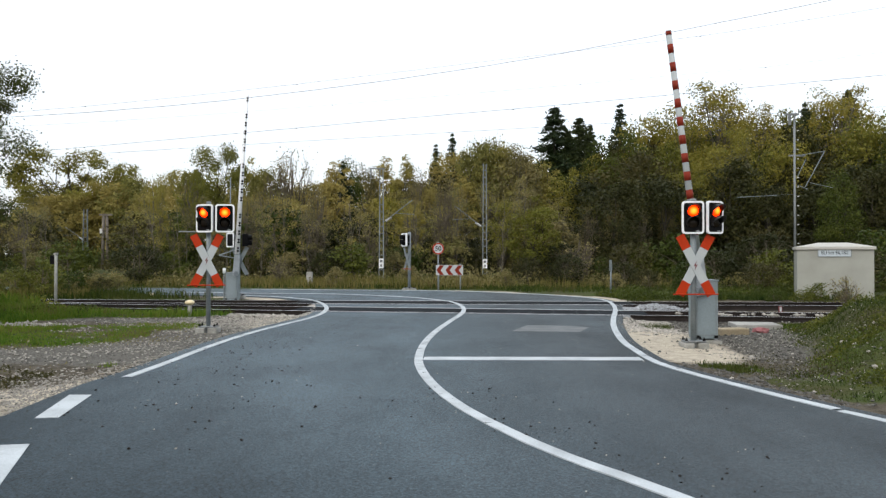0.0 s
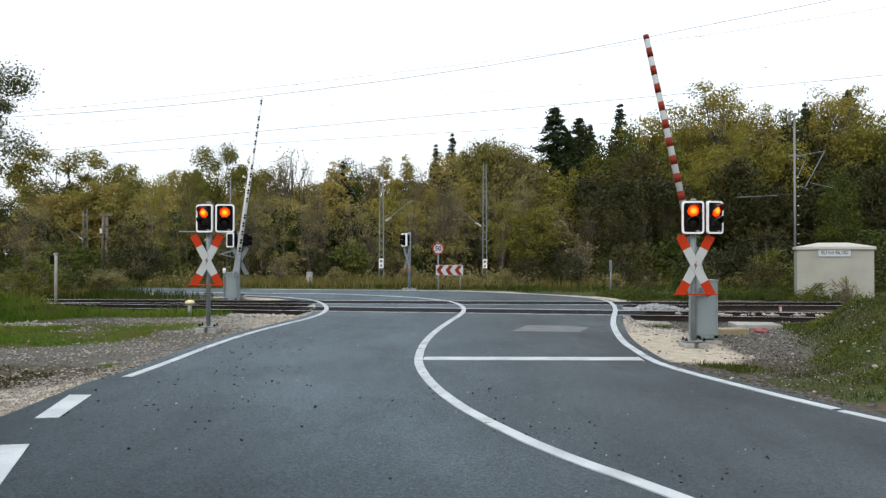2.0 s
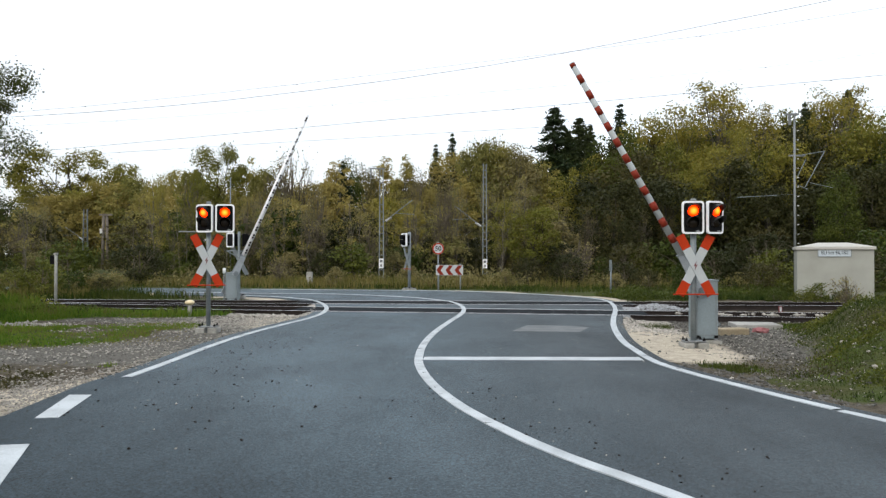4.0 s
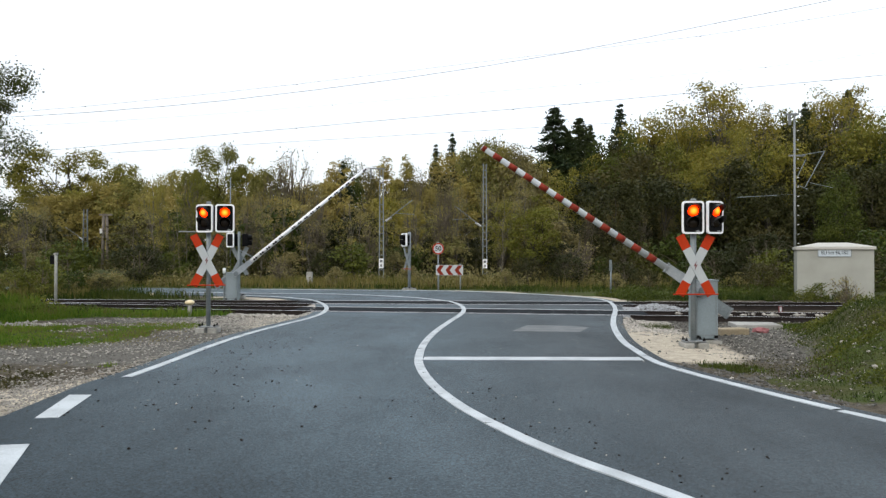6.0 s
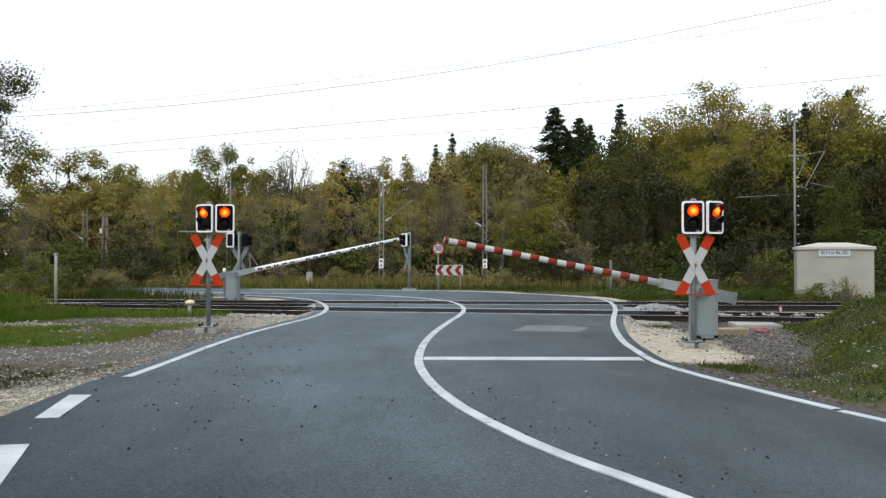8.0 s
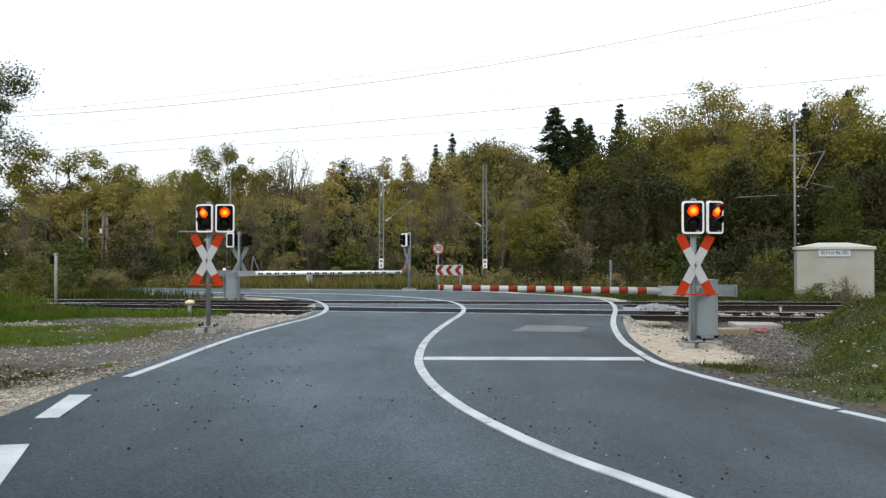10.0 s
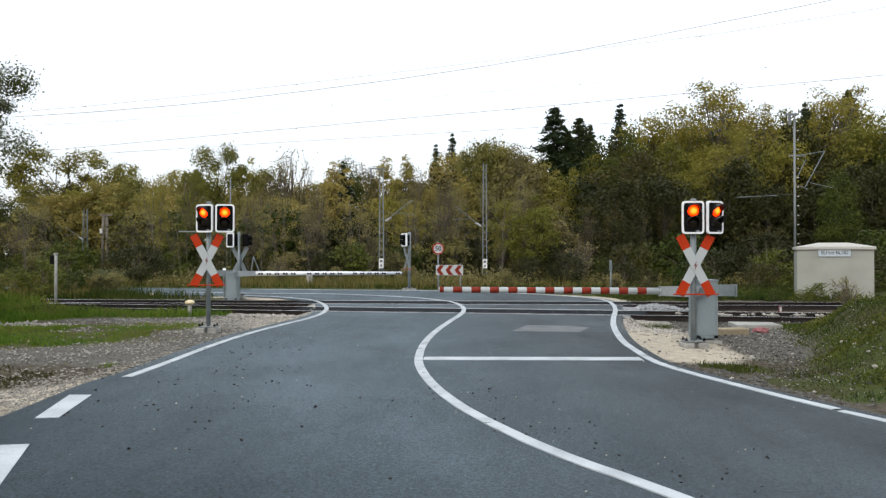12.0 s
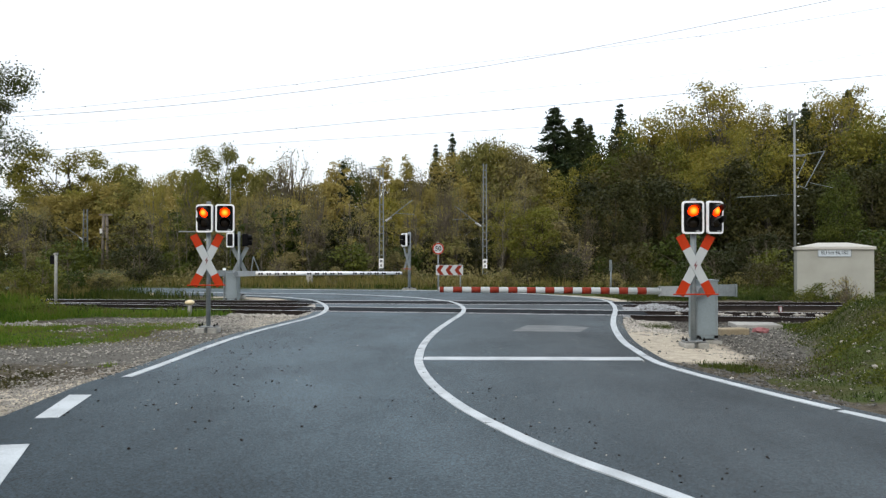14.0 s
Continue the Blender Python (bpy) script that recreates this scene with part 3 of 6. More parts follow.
    l.new(near_left_tone.outputs[0], k3.inputs[1])
    h = n.new("ShaderNodeHueSaturation")
    h.inputs["Saturation"].default_value = 1.32
    l.new(old, h.inputs["Color"])
    l.new(k3.outputs[0], h.inputs["Value"])
    l.new(h.outputs[0], b.inputs["Base Color"])
    # worn wheel paths are smoother than the coarse rest
    worn = n.new("ShaderNodeMapRange")
    worn.inputs["From Min"].default_value, worn.inputs["From Max"].default_value = 0.36, 0.64
    worn.inputs["To Min"].default_value, worn.inputs["To Max"].default_value = 0.48, 0.68
    l.new(t.outputs["Fac"], worn.inputs["Value"])
    k4 = n.new("ShaderNodeMath")
    k4.operation = "MULTIPLY"
    l.new(worn.outputs[0], k4.inputs[0])
    l.new(near_left_tone.outputs[0], k4.inputs[1])
    l.new(k4.outputs[0], b.inputs["Specular IOR Level"])
    return m


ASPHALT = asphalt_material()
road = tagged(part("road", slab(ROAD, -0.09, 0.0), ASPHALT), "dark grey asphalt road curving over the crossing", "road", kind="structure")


def marking(name, bm, label):
    return tagged(part(name, bm, LINE_PAINT), label, "road marking", kind="structure")


marking("edge_line", strip(LEFT_LINE + [p for p in LEFT_FAR[1:] if p.x > -8], 0.125, -0.01, 0.010), "white painted edge line along the bend")
marking("edge_line", strip(RIGHT_LINE + [p for p in RIGHT_FAR[1:] if p.x > -9], 0.125, -0.01, 0.010), "white painted edge line beside the barrier")
marking("edge_line", strip(RIGHT_NEAR, 0.115, -0.01, 0.005), "white painted edge line ahead of the bend")
marking("centre_line", strip(MID_LINE + [p for p in MID_FAR[1:] if p.x > -11], 0.128, -0.01, 0.011), "unbroken white painted centre line")
marking("stop_line", slab([(-0.301, 10.6), (2.998, 10.55), (3.02, 10.879), (-0.28, 10.927)], -0.01, 0.0035), "broad white stop line before the crossing")
marking("dash_marking", slab([(-3.93, 6.814), (-3.714, 6.838), (-3.947, 7.945), (-4.195, 7.945)], -0.01, 0.005), "short broad white dash at the side road")
marking("dash_marking", slab([(-3.151, 4.695), (-2.961, 4.673), (-3.431, 5.876), (-3.654, 5.841)], -0.01, 0.005), "short broad white dash at the side road")
tagged(part("repair_patch", slab([(1.424, 14.591), (2.794, 14.43), (3.165, 15.332), (2.839, 15.7), (1.874, 15.827)], -0.01, 0.004), PATCH),
       "pale rectangular repair patch in the asphalt", "road patch", kind="structure")


# ---- tracks ----
RAIL_PROFILE = [(-0.036, 0.0), (0.036, 0.0), (0.036, -0.035), (0.012, -0.05), (0.012, -0.14), (0.07, -0.158), (0.07, -0.172), (-0.07, -0.172), (-0.07, -0.158), (-0.012, -0.14), (-0.012, -0.05), (-0.036, -0.035)]


def rail(line, top, parent):
    bm = bmesh.new()
    rings = []
    for i, p in enumerate(line):
        d = (line[min(i + 1, len(line) - 1)] - line[max(i - 1, 0)]).normalized()
        rings.append([bm.verts.new((p.x + d.y * u, p.y - d.x * u, top + w)) for u, w in RAIL_PROFILE])
    for a, b in zip(rings, rings[1:]):
        for k in range(len(RAIL_PROFILE)):
            f = bm.faces.new((a[k], a[(k + 1) % 12], b[(k + 1) % 12], b[k]))
            f.material_index = 1 if k == 0 else 0
    bmesh.ops.recalc_face_normals(bm, faces=bm.faces[:])
    return part("rail", bm, [RAIL_SIDE, RAIL_TOP], parent)


def track(mid, label):
    t = thing("railway_track", Matrix(), label, "railway track", "railway tracks", "structure")
    line = [Vector((x, mid(x))) for x in [-90, -60, -40, -26, -18, -14] + list(range(-12, 41, 4)) + [60, 90]]
    for off in (-0.755, 0.755):
        rail(sideways(line, off), 0.012, t)
    bm = box(bmesh.new(), 0, 0, 0, 0.25, 2.5, 0.16, bevel=0.015)
    first = None
    for i in range(-46, 62):
        x = i * 0.62
        y = mid(x)
        if -5.2 < x < 6.6 or (mid is far_track and x < -6):
            continue
        slope = math.degrees(math.atan2(mid(x + 0.1) - y, 0.1))
        if first is None:
            first = part("sleeper", bm, SLEEPER, t)
            s = first
        else:
            s = new("sleeper", first.data)
            s.parent = t
        s.matrix_basis = pose(x, y, -0.235, 0, 0, slope + random.uniform(-1, 1))
    return t


near_rails = track(near_track, "electrified railway track nearer the stop line")
far_rails = track(far_track, "second railway track beyond the first one")


def crossing_deck(mid, x0, x1, label):
    """Rubber panels between and beside the rails."""
    t = thing("crossing_deck", Matrix(), label, "crossing deck", "crossing decks", "structure")
    inner = None
    n = int((x1 - x0) / 0.6)
    for i in range(n):
        x = x0 + (i + 0.5) * (x1 - x0) / n
        a = math.degrees(math.atan2(mid(x + 0.1) - mid(x), 0.1))
        if inner is None:
            inner = part("panel", box(bmesh.new(), 0, 0, 0, (x1 - x0) / n - 0.008, 1.34, 0.1, bevel=0.006), RUBBER, t)
            p = inner
        else:
            p = new("panel", inner.data)
            p.parent = t
        p.matrix_basis = pose(x, mid(x), -0.0445, 0, 0, a)
    ends = x0 + 0.75, x1 - 0.5
    line = [Vector((x, mid(x))) for x in np.linspace(*ends, 7).tolist()]
    for off, w in ((-0.93, 0.22), (0.84, 0.06)):
        part("edge_beam", strip(sideways(line, off), w, -0.05, 0.006), DECK_EDGE, t, "pale worn edge beam beside the rail")
    return t


crossing_deck(near_track, -4.3, 5.5, "black rubber deck panels between the nearer rails")
crossing_deck(far_track, -4.9, 6.2, "black rubber deck panels between the farther rails")


# ---- level crossing equipment ----
def lamp_head(parent, x, z, turn, w=0.375, h=0.57, back_only=False, unit=1.0):
    """A two-lamp signal head: black backing board with a white border, hooded lenses."""
    head = part("signal_head", plate(bmesh.new(), rounded(w - 0.05, h - 0.05, 0.04), -0.02, 0.12), BLACK, parent, "black two-lamp signal head with a white border")
    head.matrix_basis = pose(x, -0.12, z, 0, 0, turn)
    part("white_border", ring(bmesh.new(), rounded(w, h, 0.055), rounded(w - 0.065, h - 0.065, 0.035), -0.028, 0.01), WHITE_PAINT, head)
    for lz, lit in ((0.115, True), (-0.09, False)):
        lens = bmesh.new()
        bmesh.ops.create_uvsphere(lens, u_segments=20, v_segments=10, radius=0.095, matrix=Matrix.Diagonal((1, 0.6, 1, 1)))
        lo = part("lens", lens, LIT_LENS if lit else DARK_LENS, head, "lit red signal lens" if lit else "unlit yellow signal lens", True)
        lo.matrix_basis = pose(0.0, -0.025, lz)
        hood = bmesh.new()
        n = 16
        rows = []
        for k in range(n + 1):
            a = radians(-35 + 250 * k / n)
            reach = 0.05 + 0.15 * max(0.0, math.sin(a)) ** 0.7 if math.sin(a) > 0 else 0.05
            rows.append([hood.verts.new((r * math.cos(a), -0.02 - y, lz + r * math.sin(a))) for r, y in ((0.112, 0), (0.112, reach), (0.105, reach), (0.105, 0))])
        for a, b in zip(rows, rows[1:]):
            for k in range(4):
                hood.faces.new((a[k], a[(k + 1) % 4], b[(k + 1) % 4], b[k]))
        bmesh.ops.recalc_face_normals(hood, faces=hood.faces[:])
        part("hood", hood, HOOD_GLOSS, head, "", True)
    part("maker_plate", box(bmesh.new(), 0.08, -0.024, -0.235, 0.06, 0.006, 0.015), SIGN_WHITE, head)
    return head


def warning_cross(parent, z, tall=1.03, lean=27.9, wide=0.155, y=-0.1, back=False):
    """The diagonal cross: two boards, white with red ends."""
    half = tall / 2 / math.cos(radians(lean))
    for s in (-1, 1):
        board = part("cross_board", box(bmesh.new(), 0, 0, 0, wide, 0.012, 2 * half, None, 0.003), STEEL if back else SIGN_WHITE, parent, "" if back else "white crossing board with red ends")
        board.matrix_basis = pose(0, y + 0.007 * s, z, 0, s * lean, 0)
        if not back:
            for e in (-1, 1):
                part("red_end", box(bmesh.new(), 0, -0.001, e * (half * 0.78 + 0.001), wide + 0.003, 0.014, half * 0.44, None, 0.003), RED_PAINT, board)
            part("clamp", box(bmesh.new(), 0, 0.035, 0, 0.1, 0.05, 0.03), STEEL_DARK, board)
    if not back:
        bolt = plate(bmesh.new(), [(0.03, 0.09), (-0.035, -0.01), (0.0, -0.005), (-0.02, -0.09), (0.035, 0.015), (0.0, 0.01)], -0.004, 0.0)
        part("lightning_mark", bolt, DARK_RED, parent).matrix_basis = pose(0, y - 0.0145, z)


def footing(parent, w=0.4):
    """Two concrete blocks with a bolted steel flange across them."""
    for sx in (-1, 1):
        part("footing_block", box(bmesh.new(), sx * w * 0.31, 0, 0.0, w * 0.46, w * 0.8, 0.2, bevel=0.02), CONCRETE, parent)
    fl = bmesh.new()
    box(fl, 0, 0, 0.122, w * 0.92, w * 0.6, 0.022, bevel=0.004)
    box(fl, 0, 0, 0.05, w * 0.2, w * 0.3, 0.14)
    part("base_flange", fl, STEEL_DARK, parent)
    for sx in (-1, 1):
        for sy in (-1, 1):
            x, y = sx * w * 0.38, sy * w * 0.22
            bolt = rod(bmesh.new(), (x, y, 0.13), (x, y, 0.19), 0.012, seg=6)
            rod(bolt, (x, y, 0.134), (x, y, 0.158), 0.026, seg=6)
            part("anchor_bolt", bolt, BLACK, parent)


def crossing_signal(m, label, height, head_z, cross_z, heads, pole_r=0.045):
    t = thing("crossing_signal", m, label, "crossing signal", "crossing signals")
    footing(t)
    pole = rod(bmesh.new(), (0, 0, 0.1), (0, 0, height), pole_r, seg=20)
    part("pole", pole, STEEL, t, "galvanised round pole", True)
    part("pole_cap", rod(bmesh.new(), (0, 0, height), (0, 0, height + 0.03), pole_r * 1.15, pole_r * 0.8, 16), STEEL_DARK, t)
    for x, turn in heads:
        lamp_head(t, x, head_z, turn)
    for s in (-1, 1):
        part("head_bracket", box(bmesh.new(), 0.15, 0.03, head_z + 0.15 * s, 0.5, 0.05, 0.04), STEEL_DARK, t)
    warning_cross(t, cross_z)
    part("red_strip", rod(bmesh.new(), (-0.39, -0.125, cross_z - 0.5), (0.39, -0.125, cross_z - 0.5), 0.012, seg=8), RED_PAINT, t, "thin red strip across the cross foot")
    return t


SIG_R = crossing_signal(pose(4.377, 12.35, ground_z(4.377, 12.35)), "road signal with two lit red lamps and a diagonal cross",
                        2.578, 2.272, 1.442, [(-0.05, -6), (0.325, 26)], 0.05)
SIG_L = crossing_signal(pose(-4.797, 14.45, ground_z(-4.797, 14.45)), "road signal with two lit red lamps beside the gravel shoulder",
                        2.652, 2.328, 1.473, [(-0.035, -14), (0.37, 14)])


part("side_arm", rod(bmesh.new(), (-0.62, 0.03, 2.062), (0, 0.03, 2.057), 0.014, seg=8), STEEL_DARK, SIG_L)


def barrier(m, label, reach, tall, group="level crossing barriers"):
    """Drive housing with a boom that swings in the local x-z plane; the boom points to local -x (reach -1) or +x (reach 1)."""
    t = thing("level_crossing_barrier", m, label, "barrier", group)
    base = box(bmesh.new(), 0, 0, 0.0, 0.54, 0.46, 0.13, bevel=0.02)
    part("footing", base, CONCRETE, t)
    body = box(bmesh.new(), 0, 0, 0.09 + (tall - 0.09) / 2, 0.42, 0.34, tall - 0.09, bevel=0.012)
    housing = part("drive_housing", body, DRIVE_GREY, t, "grey painted steel drive housing")
    door = ring(bmesh.new(), rounded(0.36, tall - 0.3, 0.02, 0, tall / 2), rounded(0.33, tall - 0.33, 0.02, 0, tall / 2), -0.178, -0.168)
    part("door_seam", door, STEEL, housing)
    lid = box(bmesh.new(), 0, 0, tall + 0.015, 0.45, 0.37, 0.03, bevel=0.008)
    part("lid", lid, DRIVE_GREY, housing)
    for sx in (-1, 1):
        part("anchor_block", box(bmesh.new(), sx * 0.17, -0.19, 0.13, 0.06, 0.05, 0.05, bevel=0.008), BLACK, t)
    boom = thing("boom", pose(0, 0, 0), "", "")
    boom.parent = t
    arm = bmesh.new()
    plate(arm, [(-0.08 * reach, -0.1), (0.12 * reach, -0.11), (0.8 * reach, -0.08), (0.8 * reach, 0.085), (0.12 * reach, 0.1), (-0.08 * reach, 0.1)], -0.03, 0.0)
    box(arm, 0.79 * reach, -0.02, 0, 0.02, 0.07, 0.19, bevel=0.004)
    part("boom_arm", arm, PALE_STEEL, boom, "galvanised steel boom arm")
    weight = plate(bmesh.new(), [(0.05 * reach, -0.1), (0.05 * reach, 0.1), (-0.8 * reach, 0.11), (-0.8 * reach, -0.11)], 0.44, 0.5)
    box(weight, -0.79 * reach, 0.46, 0, 0.03, 0.1, 0.23, bevel=0.004)
    part("counterweight", weight, STEEL, boom, "galvanised counterweight plate")
    part("axle", rod(bmesh.new(), (0, 0, 0), (0, 0.47, 0), 0.05, seg=14), STEEL_DARK, boom)
    hub = rod(bmesh.new(), (0, -0.06, 0), (0, 0.06, 0), 0.085, seg=20)
    for k in range(5):
        a = radians(72 * k)
        rod(hub, (0.055 * math.cos(a), -0.075, 0.055 * math.sin(a)), (0.055 * math.cos(a), -0.05, 0.055 * math.sin(a)), 0.012, seg=6)
    part("hub", hub, STEEL, boom)
    return t, boom


# the barrier whose boom closes the near lane
BAR_R_PIVOT = Vector((4.7, 12.8, 0.915))
BAR_R, BOOM_R = barrier(pose(4.791, 13.02, ground_z(4.791, 13.02)), "barrier with a red and white striped boom", -1, 1.132)
BOOM_R_HOME = BAR_R_PIVOT - BAR_R.matrix_world.translation
end = 4.762
start = 0.76
white = part("boom_tube", rod(bmesh.new(), (-start, 0, 0), (-end, 0, 0), 0.062, 0.05, 20), SIGN_WHITE, BOOM_R, "white tapered boom tube", True)
for i in range(12):
    a = 1.024 + i * 0.333
    b = a + 0.166
    ra, rb = (0.062 + (q - start) / (end - start) * (0.05 - 0.062) + 0.002 for q in (a, b))
    part("red_band", rod(bmesh.new(), (-a, 0, 0), (-min(b, end - 0.002), 0, 0), ra, rb, 20), BOOM_RED, white, "", True)
part("end_cap", rod(bmesh.new(), (-end, 0, 0), (-end - 0.015, 0, 0), 0.052, 0.046, 16), SIGN_WHITE, BOOM_R)

# the barrier beyond the tracks, seen from behind
BAR_L, BOOM_L = barrier(pose(-7.619, 25.6, ground_z(-7.619, 25.6)), "barrier beyond the tracks with a white boom", 1, 1.058)
BAR_L_PIVOT = Vector((-7.443, 25.35, 0.911))
BOOM_L_HOME = BAR_L_PIVOT - BAR_L.matrix_world.translation
SWING_L = 27.0
tube = part("boom_tube", rod(bmesh.new(), (0.7, 0, 0), (6.5, 0, 0), 0.085, 0.058, 16), WHITE_PAINT, BOOM_L, "white tapered boom tube", True)
for i in range(19):
    q = 0.82 + i * 0.302
    r = 0.085 + (q - 0.7) / 5.6 * (0.058 - 0.085)
    if i % 6 == 5:
        continue
    for d in (0.0, 0.095):
        part("dark_stud", rod(bmesh.new(), (q + d, -r - 0.004, -0.012), (q + d, -r + 0.02, -0.01), 0.04, seg=10), BLACK, tube)
stay = bmesh.new()
rod(stay, (0.55, 0, 0.05), (0.62, 0, 0.62), 0.02)
rod(stay, (0.85, 0, 0.05), (0.62, 0, 0.62), 0.02)
part("stay", stay, STEEL, BOOM_L)


# ---- cabin ----
def equipment_cabin():
    x0, x1 = 12.73, 15.565
    w, h = 0.865 * (x1 - x0), 1.824
    t = thing("equipment_cabin", pose((x0 + x1) / 2, 25.5, ground_z((x0 + x1) / 2, 25.5) - 0.02, 0, 0, -24), "cream concrete signalling cabin with a low hipped roof", "cabin")
    part("wall", box(bmesh.new(), 0, 1.1, h / 2, w, 2.2, h, bevel=0.02), CABINET_PAINT, t)
    bm = bmesh.new()
    box(bm, 0, 1.1, h + 0.05, w + 0.12, 2.34, 0.11, bevel=0.015)
    lo = [bm.verts.new((sx * (w / 2 + 0.05), 1.1 + sy * 1.16, h + 0.1)) for sx, sy in ((-1, -1), (1, -1), (1, 1), (-1, 1))]
    hi = [bm.verts.new((sx * (w / 2 - 0.75), 1.1 + sy * 0.45, h + 0.26)) for sx, sy in ((-1, -1), (1, -1), (1, 1), (-1, 1))]
    bm.faces.new(hi)
    for i in range(4):
        bm.faces.new((lo[i], lo[(i + 1) % 4], hi[(i + 1) % 4], hi[i]))
    part("roof", bm, CABINET_ROOF, t)
    sx = 14.137 - (x0 + x1) / 2
    sz = 1.662 + 0.05
    sign = part("name_plate", box(bmesh.new(), sx, -0.012, sz, 1.05, 0.016, 0.3, bevel=0.004), PLATE_BLUE, t, "pale blue plate with dark lettering")
    part("plate_border", ring(bmesh.new(), rounded(1.08, 0.32, 0.02, sx, sz), rounded(1.03, 0.27, 0.015, sx, sz), -0.026, -0.008), STEEL_DARK, sign)
    lettering("BÜ km 96,180", 0.2, BLACK, sign, pose(sx, -0.022, sz - 0.005, 90, 0, 0) @ Matrix.Diagonal((0.74, 1, 1, 1)))
    return t


equipment_cabin()


# ---- trees ----
def quad_cloud(centres, size, flat=0.5, rng=None, stretch=1.5):
    """Small leaf-like quads at the given places, each turned at random."""
    n = len(centres)
    a = rng.normal(size=(n, 3))
    a /= np.linalg.norm(a, axis=1)[:, None]
    b = np.cross(a, rng.normal(size=(n, 3)))
    b /= np.linalg.norm(b, axis=1)[:, None]
    s = size * rng.uniform(0.55, 1.35, (n, 1))
    a, b = a * s * stretch * 0.5, b * s * 0.5
    v = np.stack([centres - a, centres + b * 0.9, centres + a, centres - b * 0.9], 1).reshape(-1, 3)
    f = np.arange(4 * n).reshape(n, 4)
    return v, f


def foliage(clumps, leaf, rng, squash=0.72):
    """Leaves on the outer shell of each clump (centre, radius, number), turned mostly outwards and upwards."""
    pos, nor = [], []
    for c, r, n in clumps:
        d = rng.normal(size=(n, 3))
        d /= np.linalg.norm(d, axis=1)[:, None]
        out = r * rng.uniform(0.12, 1.0, (n, 1)) ** 0.5
        stray = rng.uniform(size=(n, 1)) < 0.12
        pos.append(c + d * np.array([1, 1, squash]) * out * np.where(stray, 1.35, 1.0) + rng.normal(size=(n, 3)) * r * 0.09)
        nor.append(d * 0.75 + np.array([0, 0, 0.45]) + rng.normal(size=(n, 3)) * 0.5)
    pos, nor = np.concatenate(pos), np.concatenate(nor)
    n = len(pos)
    nor /= np.linalg.norm(nor, axis=1)[:, None] + 1e-9
    u = np.cross(nor, rng.normal(size=(n, 3)))
    u /= np.linalg.norm(u, axis=1)[:, None] + 1e-9
    w = np.cross(nor, u)
    s = leaf * rng.uniform(0.55, 1.4, (n, 1))
    v = np.stack([pos - u * s * 0.55 - w * s * 0.35, pos + u * s * 0.55 - w * s * 0.35, pos + w * s * 0.75], 1).reshape(-1, 3)
    return v, np.arange(3 * n).reshape(n, 3)


def limbs_mesh(segments, seg=4):
    """Tapered round limbs: (start, end, radius at start, radius at end)."""
    vs, fs, k = [], [], 0
    ang = np.linspace(0, 2 * np.pi, seg, endpoint=False)
    for a, b, r0, r1 in segments:
        a, b = np.array(a, float), np.array(b, float)
        d = b - a
        d /= np.linalg.norm(d) + 1e-9
        u = np.cross(d, (0.31, 0.9, 0.1))
        u /= np.linalg.norm(u) + 1e-9
        w = np.cross(d, u)
        circ = np.cos(ang)[:, None] * u + np.sin(ang)[:, None] * w
        vs += [a + circ * r0, b + circ * r1]
        i = np.arange(seg)
        j = (i + 1) % seg
        fs.append(np.stack([k + i, k + j, k + seg + j, k + seg + i], 1))
        k += 2 * seg
    return np.concatenate(vs), np.concatenate(fs)


def branch(rng, a, b, r0, r1, bits=4, sway=0.08):
    a, b = np.array(a, float), np.array(b, float)
    pts = [a + (b - a) * i / bits + (rng.normal(size=3) * sway * np.linalg.norm(b - a) * (0 < i < bits)) for i in range(bits + 1)]
    rad = np.linspace(r0, r1, bits + 1)
    return [(pts[i], pts[i + 1], rad[i], rad[i + 1]) for i in range(bits)], pts


